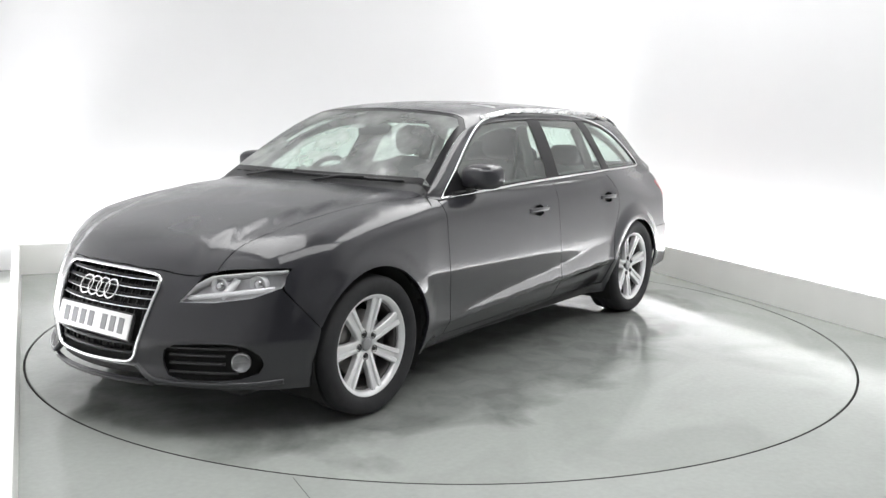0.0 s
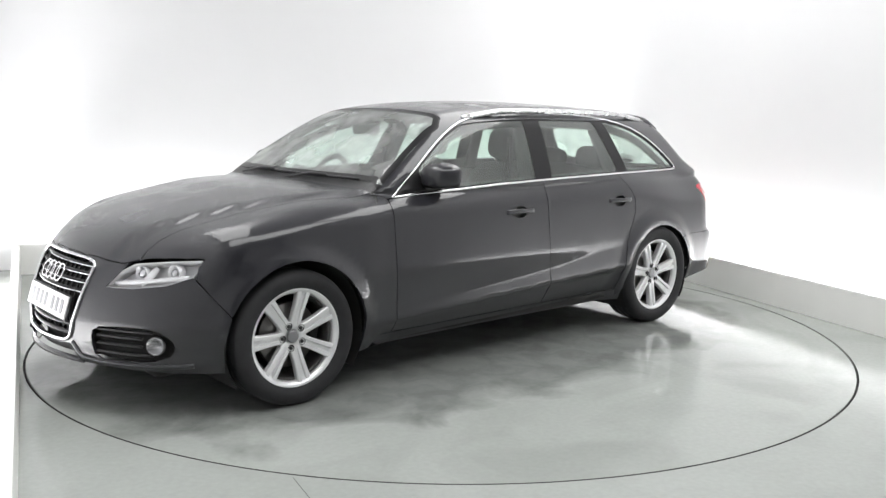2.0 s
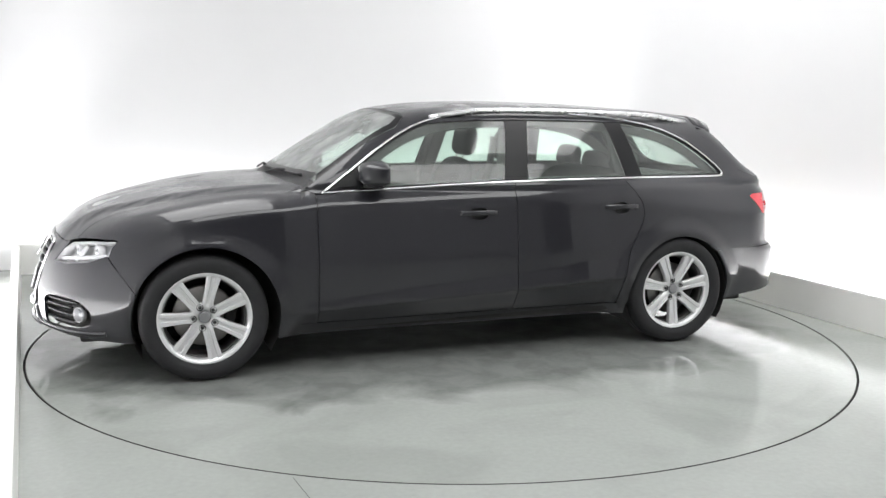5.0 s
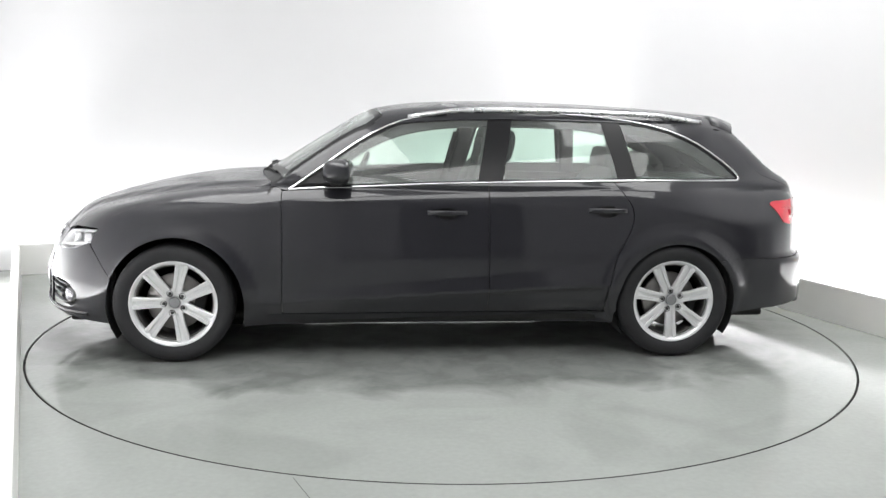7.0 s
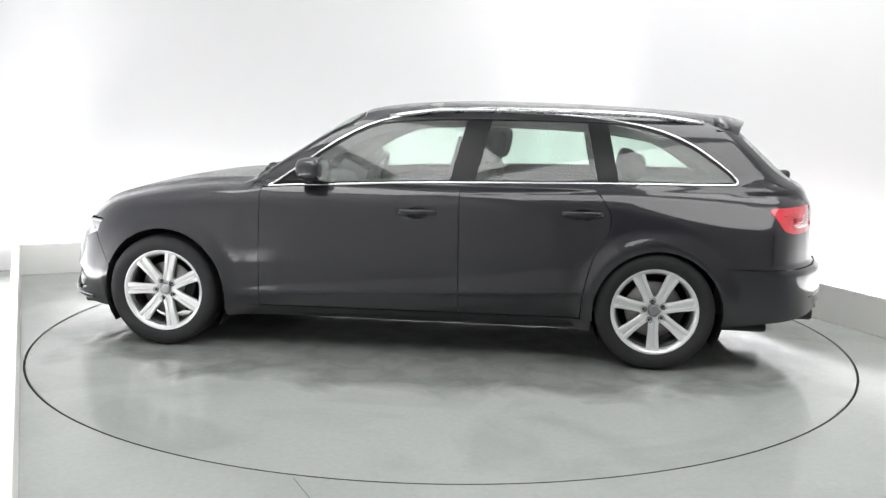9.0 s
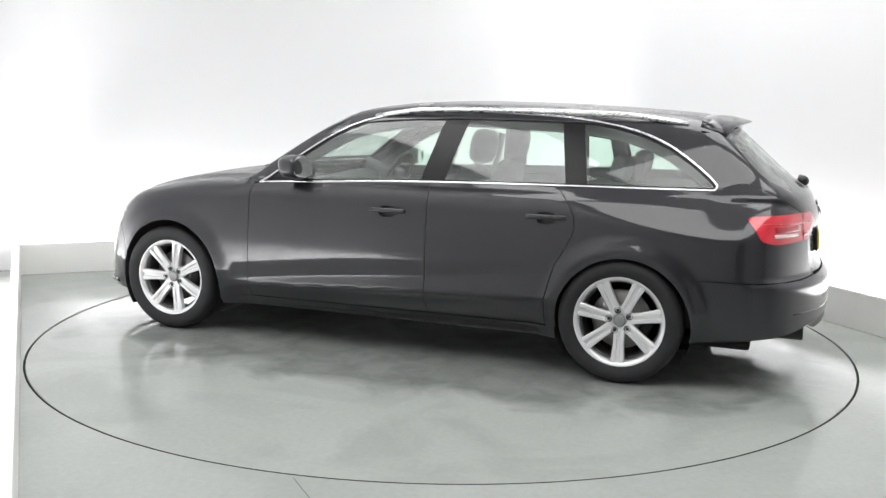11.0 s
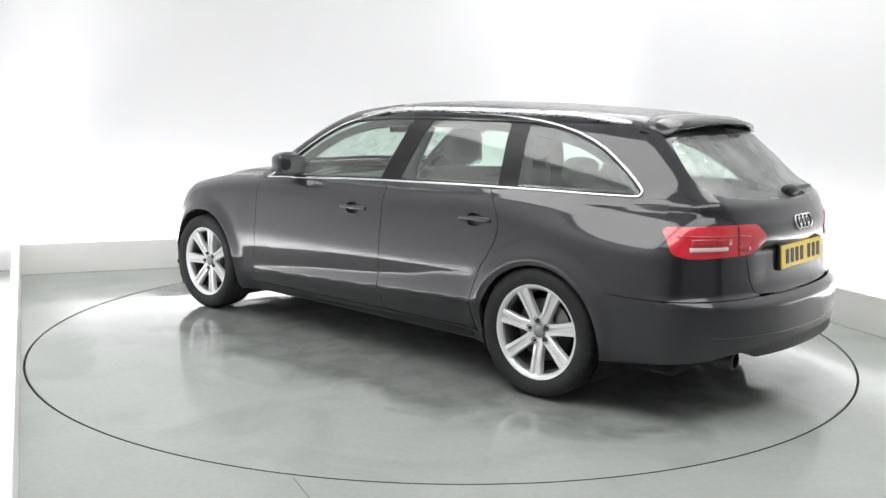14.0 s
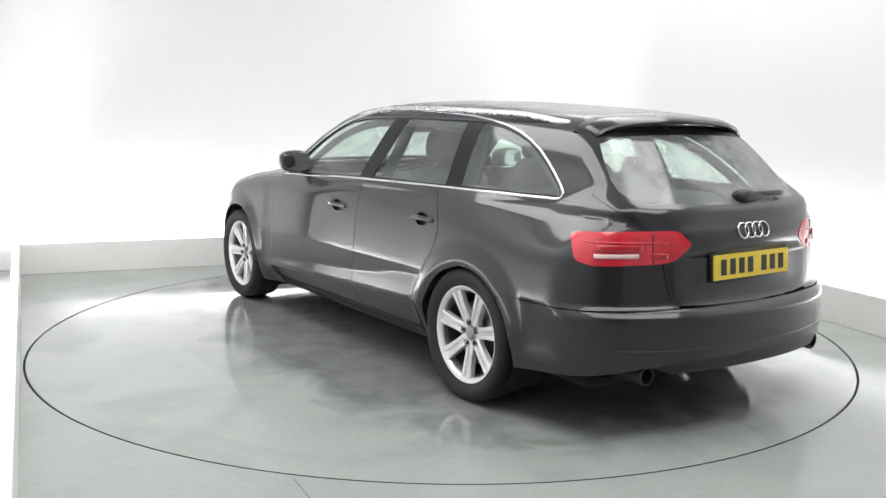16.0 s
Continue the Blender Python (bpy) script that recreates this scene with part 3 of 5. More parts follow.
def skin(name, poly, place, mat, parent, holes=(), lift=0.0, rim=0.014, cell=(0.045, 0.045), keep=(), label=""):
    flat, faces = cut_sheet(poly, list(holes), cell, keep)
    if not faces:
        return None
    p = place(flat)
    n = outward(p)
    p = p + n * lift
    fixed = []
    for f in faces:
        q = p[f]
        a = np.cross(q, np.roll(q, -1, axis=0)).sum(0)
        fixed.append(f if a @ n[f].sum(0) >= 0 else f[::-1])
    count = {}
    for f in fixed:
        for a, b in zip(f, f[1:] + f[:1]):
            count[(a, b)] = 1
    edge = [(a, b) for a, b in count if (b, a) not in count]
    verts = [tuple(v) for v in p]
    normals = []
    for f in fixed:
        normals += [tuple(n[i]) for i in f]
    allf = list(fixed)
    if rim:
        under = {}
        for a, b in edge:
            for i in (a, b):
                if i not in under:
                    under[i] = len(verts)
                    verts.append(tuple(p[i] - n[i] * rim))
            q = [b, a, under[a], under[b]]
            allf.append(q)
            w = np.cross(p[a] - p[b], -n[a])
            w = w / max(np.linalg.norm(w), 1e-9)
            normals += [tuple(w)] * 4
    me = bpy.data.meshes.new(name)
    me.from_pydata(verts, [], allf)
    me.polygons.foreach_set("use_smooth", [True] * len(allf))
    me.normals_split_custom_set(normals)
    return part(name, me, mat, parent, label)


def trim_line(name, flat, place, mat, parent, w, h, lift=0.0, closed=False, label=""):
    """A moulding that follows the skin."""
    p = place(np.asarray(flat, float))
    n = outward(p)
    return part(name, sweep(p + n * lift, n, rounded(w, h), closed), mat, parent, label)


# ---- the outlines ----
DLO = smooth_line([(0.785, 0.947), (0.78, 0.9475), (0.2, 0.978), (-0.34, 0.998), (-1.1, 1.010), (-1.79, 1.008), (-1.835, 1.012), (-1.832, 1.045), (-1.71, 1.145), (-1.565, 1.240),
                   (-1.38, 1.310), (-1.11, 1.358), (-0.77, 1.379), (-0.41, 1.387), (-0.12, 1.377), (0.045, 1.355), (0.205, 1.315), (0.365, 1.237), (0.515, 1.137), (0.645, 1.040), (0.78, 0.950)], 1)
BELT = ((0.80, 0.946), (0.2, 0.977), (-0.34, 0.997), (-1.1, 1.009), (-1.84, 1.008))


def belt(x):
    return float(np.interp(-x, [-p[0] for p in BELT], [p[1] for p in BELT]))


def brow(x, lo, hi, tilt=0.72):
    """Height at which the side turns over to the top."""
    z = np.linspace(lo, hi, 90)
    p = from_side(1)(np.stack([np.full(90, x), z], 1))
    k = np.nonzero(outward(p)[:, 2] > tilt)[0]
    return float(z[k[0]]) if len(k) else hi


def dense(pts, n=6):
    """The same line with points between."""
    out = [pts[0]]
    for a, c in zip(pts, pts[1:]):
        out += [tuple(u + (v - u) * k / n for u, v in zip(a, c)) for k in range(1, n + 1)]
    return out


ARCH_F, ARCH_R = (AXLE - 0.012, 0.325, 0.368), (-AXLE - 0.012, 0.310, 0.350)


def arch(which, a0, a1, n=22, grow=0.0):
    cx, cz, r = which
    return [(cx + (r + grow) * math.cos(radians(a0 + (a1 - a0) * i / n)), cz + (r + grow) * math.sin(radians(a0 + (a1 - a0) * i / n))) for i in range(n + 1)]


HOOD_XS = (0.90, 1.05, 1.2, 1.35, 1.5, 1.62, 1.72, 1.80)
HOOD_EDGE = [(x, brow(x, 0.62, 1.0)) for x in HOOD_XS[:-2]] + [(1.715, 0.797), (1.765, 0.757), (1.806, 0.722)]
HOOD_EDGE = dense(HOOD_EDGE, 4)
EAVE_XS = (0.22, 0.05, -0.15, -0.4, -0.7, -1.0, -1.3, -1.55, -1.72)
EAVE = dense([(x, brow(x, 1.20, 1.43, 0.70)) for x in EAVE_XS], 3)

PILLAR = [(0.90, 0.955), (0.85, 0.978), (0.78, 1.029), (0.70, 1.083), (0.6, 1.152), (0.5, 1.214), (0.42, 1.256), (0.34, 1.288)]
PILLAR = dense(PILLAR, 3)
LAMP = [(2.119, 0.437, 0.581), (2.065, 0.481, 0.651), (2.018, 0.533, 0.687), (1.932, 0.662, 0.705), (1.817, 0.784, 0.714), (1.838, 0.785, 0.680), (1.860, 0.775, 0.645), (1.951, 0.699, 0.606), (2.05, 0.57, 0.585)]
LAMP_FAN = fan(LAMP, NOSE_X, 1)
REAR_LAMP = [(-2.040, 0.82, 0.893), (-2.20, 0.66, 0.905), (-2.30, 0.443, 0.908), (-2.335, 0.375, 0.845), (-2.30, 0.47, 0.772), (-2.134, 0.764, 0.760), (-2.071, 0.817, 0.780)]
REAR_FAN = fan(REAR_LAMP, TAIL_X, -1)
REAR_LINE = smooth_line([p for a, b in zip(REAR_FAN, REAR_FAN[1:] + REAR_FAN[:1]) for p in (a, ((a[0] + b[0]) / 2, (a[1] + b[1]) / 2))], 2)


def mirrored(poly):
    return [(-a, b) for a, b in poly]


def build_body(car):
    g = 0.002
    wings = []
    for s in (1, -1):
        side = from_side(s)
        # wing
        top = list(HOOD_EDGE)
        wings.append(skin("front_wing", [(0.8235, 0.20), (0.8235, 0.945), (0.86, 0.957)] + top + [(1.835, 0.690), (1.852, 0.640), (1.80, 0.56), (1.735, 0.47)] + arch(ARCH_F, 26, 186) + [(1.03, 0.20)], side, PAINT, car, cell=(0.028, 0.028)))
        # doors
        door = [(0.8195, 0.262)] + [(0.8195, 0.938)] + [(x, belt(x) - 0.004) for x in (0.6, 0.3, 0.0, -0.2)] + [(-0.318, belt(-0.316) - 0.004), (-0.324, 0.262)]
        handle_f = smooth_line([(-0.125, 0.792), (-0.045, 0.792), (-0.025, 0.825), (-0.045, 0.858), (-0.125, 0.858), (-0.145, 0.825)], 2)
        d = skin("front_door", door, side, PAINT, car, holes=[handle_f], cell=(0.03, 0.011))
        rear_gap = [(-1.045, 0.998), (-1.10, 0.93), (-1.145, 0.86), (-1.15, 0.78), (-1.11, 0.69), (-1.055, 0.60)]
        door_r = [(-0.328, 0.262)] + [(-0.322, belt(-0.322) - 0.004)] + [(x, belt(x) - 0.004) for x in (-0.6, -0.9)] + smooth_line(rear_gap, 2, False) + [(-1.028, 0.50), (-1.005, 0.40), (-1.0, 0.262)]
        handle_r = [(x - 0.912, z + 0.016) for x, z in handle_f]
        r = skin("rear_door", door_r, side, PAINT, car, holes=[handle_r], cell=(0.03, 0.011))
        for owner, hole in ((d, handle_f), (r, handle_r)):
            skin("handle_recess", hole, side, PLASTIC, owner, lift=-0.028, rim=0, cell=(0.03, 0.02))
            hx = [p[0] for p in hole]
            hz = sum(p[1] for p in hole) / len(hole) + 0.004
            bar = [(min(hx) - 0.055 + (max(hx) - min(hx) + 0.11) * i / 10, hz) for i in range(11)]
            pts = side(np.asarray(bar))
            n = outward(pts)
            bow = np.sin(np.linspace(0, math.pi, 11))[:, None]
            part("handle", sweep(pts + n * (-0.002 + 0.014 * bow), n, rounded(0.026, 0.014, 12)), PAINT, owner, "body-coloured door handle")
        # rear quarter
        quarter = [(-1.004, 0.20), (-1.006, 0.262), (-1.011, 0.40), (-1.034, 0.50)] + [(x - 0.0045, z) for x, z in reversed(smooth_line(rear_gap, 2, False))] + [(-1.2, belt(-1.2) - 0.004), (-1.5, belt(-1.5) - 0.004), (-1.86, 1.0072), (-1.985, 1.0072), (-1.985, 0.575), (-1.80, 0.575)] + arch(ARCH_R, 134, -8)
        skin("rear_quarter", quarter, side, PAINT, car, cell=(0.022, 0.016))
        skin("sill", [(1.03, 0.19), (1.03, 0.256), (-1.06, 0.256), (-1.06, 0.19)], side, PAINT, car, cell=(0.12, 0.03))
        # frame round the windows
        frame_line = [(0.828, 0.948), (0.862, 0.962)] + PILLAR + EAVE + [(-1.78, 1.262), (-1.85, 1.20), (-1.985, 1.085), (-1.985, 1.0078), (-1.86, 1.0078)] + [(x, belt(x) - 0.001) for x in (-1.5, -1.1, -0.7, -0.34, 0.0, 0.3, 0.6, 0.8)]
        skin("window_frame", frame_line, side, PAINT, car, holes=[DLO], cell=(0.05, 0.03))
        pane = shrink(DLO, 0.014)
        skin("window_seal", DLO, side, GLOSS_BLACK, car, holes=[pane], lift=-0.003, rim=0.01, cell=(0.08, 0.05))
        for nm, keep in (("front_side_window", [((-0.26, 1.0), (-0.976, -0.217)), ((0.56, 1.0), (0.98, -0.1))]), ("rear_side_window", [((-0.40, 1.0), (0.976, 0.217)), ((-1.075, 1.02), (-0.98, 0.2))]), ("quarter_window", [((-1.195, 0.99), (0.98, -0.2))])):
            skin(nm, pane, side, PANE, car, lift=-0.007, rim=0, cell=(0.08, 0.05), keep=keep, label="green-tinted side window")
        for nm, keep in (("door_pillar", [((-0.26, 1.0), (0.976, 0.217)), ((-0.40, 1.0), (-0.976, -0.217))]), ("window_pillar", [((-1.075, 1.02), (0.98, -0.2)), ((-1.195, 0.99), (-0.98, 0.2))]), ("mirror_triangle", [((0.56, 1.0), (-0.98, 0.1))])):
            skin(nm, pane, side, GLOSS_BLACK, car, lift=-0.0045, rim=0.012, cell=(0.08, 0.05), keep=keep)
        skin("window_lining", shrink(DLO, -0.02), side, TRIM, car, holes=[smooth_line(shrink(DLO, 0.042), 1)], lift=-0.055, rim=0.012, cell=(0.08, 0.06))
        trim_line("window_moulding", DLO, side, CHROME, car, 0.014, 0.010, 0.001, True, "bright chrome window surround")
        # inner skin that closes the gaps
        inner = [(0.84, 0.2), (0.84, 0.93)] + [(x, belt(x) - 0.03) for x in (0.6, 0.0, -0.5, -1.0, -1.5, -1.9)] + [(-1.95, 0.6)] + arch(ARCH_R, 120, -4, 12, 0.012) + [(-1.04, 0.2)]
        skin("inner_panel", inner, side, TRIM, car, lift=-0.045, rim=0, cell=(0.12, 0.1))
        inner_f = [(0.86, 0.2), (0.86, 0.90), (1.2, 0.88), (1.6, 0.72), (1.74, 0.6)] + arch(ARCH_F, 40, 186, 12, 0.012)
        skin("inner_wing", inner_f, side, UNDER, car, lift=-0.03, rim=0, cell=(0.12, 0.1))
        # wheel housings
        for which, nm in ((ARCH_F, "front_wheel_housing"), (ARCH_R, "rear_wheel_housing")):
            bm = bmesh.new()
            rows = []
            for x, z in arch(which, -32, 212, 24, 0.006):
                rows.append([bm.verts.new((x, s * y, max(z, 0.13))) for y in (0.55, 0.872)])
            for p, q in zip(rows, rows[1:]):
                bm.faces.new((p[0], p[1], q[1], q[0]))
            bm.faces.new([p[0] for p in rows])
            part(nm, bm, UNDER, car)
    # bonnet
    left = from_side(1)(np.asarray(HOOD_EDGE))
    edge = [(x, y - g) for x, y, z in left]
    front = [(1.87, 0.728), (1.925, 0.660), (2.006, 0.533), (2.045, 0.478), (2.090, 0.36), (2.122, 0.2), (2.134, 0.0)]
    front = dense(front, 3)
    rear = [(0.985 - 0.20 * y * y, y) for y in np.linspace(-0.66, 0.66, 15)]
    shut = smooth_line([(0.885, 0.752), (0.93, 0.733), (1.08, 0.690), (1.372, 0.656), (1.69, 0.612), (1.86, 0.566), (1.95, 0.545), (2.000, 0.542)], 2, False)
    mouth = [p for p in front if p[1] < 0.538]
    rear = [(0.985 - 0.20 * y * y, y) for y in np.linspace(-0.70, 0.70, 15)]
    hood = shut + mouth + [(x, -y) for x, y in reversed(mouth[:-1])] + [(x, -y) for x, y in reversed(shut)] + rear
    crown_line = [(x, y + g) for x, y in edge] + [p for p in front if p[1] > 0.548] + [(x, y + 0.004) for x, y in reversed(shut)]
    for s, wing in zip((1, -1), wings):
        skin("wing_crown", [(x, s * y) for x, y in crown_line], from_top, PAINT, wing, rim=0.0, cell=(0.03, 0.03))
    skin("bonnet", hood, from_top, PAINT, car, label="rain-beaded black bonnet with two raised creases")
    # scuttle below the windscreen
    low = [(0.980 - 0.20 * y * y, y) for y in np.linspace(-0.76, 0.76, 17)]
    skin("scuttle", low + [(x - 0.055, y) for x, y in reversed(low)], from_top, PLASTIC, car, lift=-0.004, cell=(0.03, 0.06), label="black plastic scuttle panel")
    for s in (1, -1):
        corner = [(0.906, 0.60 * s), (0.906, 0.862 * s), (0.87, 0.850 * s), (0.835, 0.815 * s), (0.80, 0.760 * s), (0.83, 0.68 * s)]
        skin("scuttle_corner", corner, from_top, PLASTIC, car, lift=-0.005, cell=(0.03, 0.03))
    # windscreen and roof
    pil = from_side(1)(np.asarray(PILLAR))
    pe = [(x - 0.004, y - g) for x, y, z in pil]
    base = [(0.925 - 0.20 * y * y, y) for y in np.linspace(-0.69, 0.69, 13)]
    crown = [(0.305 - 0.10 * y * y, y) for y in np.linspace(0.57, -0.57, 11)]
    ws = base + pe[3:] + crown + [(x, -y) for x, y in reversed(pe[3:])]
    ws_in = shrink(ws, 0.038)
    skin("windscreen", ws_in, from_top, SCREEN, car, rim=0, cell=(0.06, 0.06), label="clear windscreen misted with rain")
    skin("windscreen_border", ws, from_top, GLOSS_BLACK, car, holes=[ws_in], lift=-0.001, rim=0, cell=(0.05, 0.05), label="black edge band of the windscreen")
    ev = from_side(1)(np.asarray(EAVE))
    ee = [(x, y) for x, y, z in ev]
    tail_edge = [(-1.800 - 0.06 * math.cos(y * 2.2), y) for y in np.linspace(-0.52, 0.52, 11)]
    rf = [(x - 0.005, y) for x, y in reversed(crown)] + [(pil[-1][0] - 0.005, pil[-1][1])] + ee + list(reversed(tail_edge)) + [(x, -y) for x, y in reversed(ee)] + [(pil[-1][0] - 0.005, -pil[-1][1])]
    skin("roof", rf, from_top, PAINT, car, cell=(0.06, 0.06), label="rain-beaded black roof")
    skin("headlining", [(x, y * 0.93) for x, y in rf], from_top, LINING, car, lift=-0.045, rim=0, cell=(0.12, 0.12))
    for s in (1, -1):
        xs = np.linspace(0.12, -1.66, 26)
        q = np.array([(x, float(np.interp(-x, [-e[0] for e in ee], [e[1] for e in ee])) * s - s * 0.035) for x in xs])
        p = from_top(q)
        n = outward(p)
        lift = 0.028 * np.minimum(1, np.minimum(np.arange(26), np.arange(25, -1, -1)) / 4.0)[:, None]
        part("roof_rail", sweep(p + n * (lift - 0.002), n, rounded(0.030, 0.024, 12)), SATIN, car, "satin aluminium roof rail")
    # nose
    hood_front = from_top(np.asarray(front))
    up = fan([(p[0], p[1], p[2] - 0.004) for p in hood_front if p[1] < 0.5], NOSE_X, 1)
    cheek = from_side(1)(np.asarray([(1.855, 0.635), (1.803, 0.56), (1.738, 0.47)] + arch(ARCH_F, 21, -19, 6)))
    ck = fan(cheek, NOSE_X, 1)
    bottom = fan(at_end([(0.70, 0.222), (0.5, 0.228), (0.25, 0.232), (0.0, 0.235)], 1), NOSE_X, 1)
    half = ck + bottom
    lampside = [LAMP_FAN[i] for i in (6,)]
    outline = up[::-1] + [LAMP_FAN[1], LAMP_FAN[0], LAMP_FAN[8], LAMP_FAN[7]] + lampside + half
    bumper = outline + mirrored(outline)[::-1]
    grille = smooth_line([(y, z) for y, z in [(0.0, 0.690), (0.20, 0.688), (0.31, 0.680), (0.338, 0.655), (0.325, 0.55), (0.285, 0.36), (0.262, 0.325), (0.22, 0.315), (0.0, 0.312)]], 1, False)
    grille = grille + [(-y, z) for y, z in reversed(grille)][1:-1]
    grille_fan = fan(at_end(grille, 1), NOSE_X, 1)
    vent = smooth_line([(0.415, 0.405), (0.56, 0.420), (0.700, 0.418), (0.765, 0.350), (0.735, 0.275), (0.55, 0.262), (0.44, 0.265), (0.398, 0.33)], 1)
    vent_fan = fan(at_end(vent, 1), NOSE_X, 1)
    intake = [(0.0, 0.300), (0.20, 0.301), (0.262, 0.304), (0.296, 0.290), (0.350, 0.250), (0.335, 0.241), (0.0, 0.243)]
    intake = intake + [(-y, z) for y, z in reversed(intake)][1:-1]
    intake_fan = fan(at_end(intake, 1), NOSE_X, 1)
    nose_rays = from_end(NOSE_X, 1)
    fb = skin("front_bumper", bumper, nose_rays, PAINT, car, holes=[grille_fan, intake_fan, vent_fan, mirrored(vent_fan)], cell=(0.035, 0.03))
    skin("nose_backing", bumper, nose_rays, UNDER, car, lift=-0.075, rim=0, cell=(0.08, 0.08))
    grille_part = skin("radiator_grille", grille_fan, nose_rays, UNDER, car, lift=-0.045, rim=0, cell=(0.05, 0.05), label="black slatted grille in a chrome frame")
    trim_line("grille_frame", grille_fan, nose_rays, CHROME, grille_part, 0.015, 0.020, 0.003, True, "chrome grille frame")
    for z in (0.352, 0.392, 0.545, 0.585, 0.622, 0.658):
        half_w = float(np.interp(z, (0.312, 0.36, 0.55, 0.66), (0.225, 0.282, 0.322, 0.332))) - 0.008
        ys = np.linspace(-half_w, half_w, 19)
        p = at_end([(y, z) for y in ys], 1)
        part("grille_slat", sweep(p - np.array([0.016, 0, 0]), np.tile((0.9, 0, 0.35), (19, 1)), rounded(0.018, 0.014, 8)), GLOSS_BLACK, grille_part)
        if z > 0.5:
            part("slat_edge", sweep(p - np.array([0.007, 0, 0.003]), np.tile((0.9, 0, 0.35), (19, 1)), rounded(0.005, 0.004, 6)), SATIN, grille_part)
    for y in np.linspace(-0.27, 0.27, 13):
        p = at_end([(y, z) for z in (0.335, 0.45, 0.56, 0.675)], 1)
        part("grille_rib", sweep(p - np.array([0.028, 0, 0]), np.tile((1.0, 0, 0.2), (4, 1)), rounded(0.008, 0.012, 6)), PLASTIC, grille_part)
    skin("lower_intake", intake_fan, nose_rays, UNDER, fb, lift=-0.04, rim=0, cell=(0.05, 0.03), label="dark lower air intake")
    lip = at_end([(y, 0.240) for y in np.linspace(-0.36, 0.36, 21)], 1)
    part("splitter", sweep(lip - np.array([0.006, 0, 0.004]), np.tile((0.6, 0, 0.8), (21, 1)), rounded(0.026, 0.010, 10)), PLASTIC, fb)
    for s in (1, -1):
        vf = vent_fan if s == 1 else mirrored(vent_fan)
        q = at_end([(y * s, z) for y, z in smooth_line([(0.285, 0.312), (0.320, 0.285), (0.365, 0.256), (0.45, 0.247), (0.60, 0.246), (0.74, 0.250), (0.80, 0.255)], 2, False)], 1)
        n = outward(q)
        part("front_lip", sweep(q + n * 0.002, n, rounded(0.024, 0.016, 10)), PAINT, fb)
        v = skin("bumper_vent", vf, nose_rays, UNDER, fb, lift=-0.05, rim=0, cell=(0.05, 0.05))
        for z in (0.295, 0.330, 0.365, 0.395):
            ys = np.linspace(0.425, 0.635 if 0.3 < z < 0.38 else 0.68, 12) * s
            p = at_end([(y, z) for y in ys], 1)
            n = outward(p)
            part("vent_slat", sweep(p - n * 0.018, n, rounded(0.012, 0.02, 8)), PLASTIC, fb)
        c = at_end([(0.690 * s, 0.338)], 1)[0]
        n = outward(c[None])[0]
        turn = Vector((0, 1, 0)).rotation_difference(Vector(n)).to_matrix().to_4x4()
        fog = part("fog_lamp", revolve([(0.0, -0.02), (0.028, -0.012), (0.036, 0.0), (0.040, 0.001), (0.043, -0.02)], 28), FOG, fb, "round fog lamp")
        fog.matrix_local = Matrix.Translation(Vector(c) - Vector(n) * 0.006) @ turn
        part("fog_lens", revolve([(0.0, 0.010), (0.02, 0.008), (0.036, 0.001)], 28), LENS, fog)
        # headlamp
        lf = LAMP_FAN if s == 1 else mirrored(LAMP_FAN)
        hl = skin("headlamp", lf, nose_rays, HOUSING, car, lift=-0.055, rim=0, cell=(0.03, 0.03), label="clear wraparound headlamp with projector lenses")
        wall_rim = nose_rays(np.asarray(lf))
        nn = outward(wall_rim)
        part("lamp_bezel", sweep(wall_rim - nn * 0.03, nn, [(-0.004, -0.028), (0.004, -0.028), (0.004, 0.028), (-0.004, 0.028)], True), HOUSING, hl)
        skin("lamp_lens", lf, nose_rays, LENS, hl, lift=-0.001, rim=0.006, cell=(0.03, 0.03))
        for y, z, r in ((0.548, 0.643, 0.036), (0.682, 0.654, 0.036)):
            c = at_end([(y * s, z)], 1)[0] - np.array([0.045, 0, 0])
            refl = part("projector", revolve([(0.0, -0.03), (r * 0.7, -0.022), (r, 0.006), (r * 1.08, 0.004), (r * 1.05, -0.03)], 24), REFLECTOR, hl)
            refl.matrix_local = Matrix.Translation(c) @ pose(0, 0, 0, 0, 0, -90 + 18 * s)
            part("projector_lens", revolve([(0.0, 0.012), (r * 0.4, 0.009), (r * 0.66, -0.006)], 20), CHROME, refl)
        strip = nose_rays(np.asarray([(LAMP_FAN[0][0] * (1 - k) * s + LAMP_FAN[6][0] * k * s + 0.012 * s * (1 - k), 0.604 * (1 - k) + 0.648 * k) for k in np.linspace(0.04, 0.94, 14)]))
        sn = outward(strip)
        part("light_strip", sweep(strip - sn * 0.026, sn, rounded(0.022, 0.014, 8)), REFLECTOR, hl)
        rise = nose_rays(np.asarray([(fan(at_end([(y * s, z)], 1), NOSE_X, 1)[0]) for y, z in ((0.585, 0.612), (0.605, 0.635), (0.617, 0.66), (0.622, 0.690))]))
        rn = outward(rise)
        part("lamp_divider", sweep(rise - rn * 0.03, rn, rounded(0.034, 0.014, 8)), REFLECTOR, hl)
    # tail
    tail_rays = from_end(TAIL_X, -1)
    gap_line = [(0.545, 1.295), (0.585, 1.20), (0.650, 1.04), (0.600, 0.94), (0.545, 0.905), (0.520, 0.83), (0.505, 0.76), (0.490, 0.66), (0.470, 0.610), (0.44, 0.592)]
    gap3 = at_end(gap_line, -1)
    gate = fan([(p[0], p[1] - g, p[2]) for p in gap3], TAIL_X, -1)
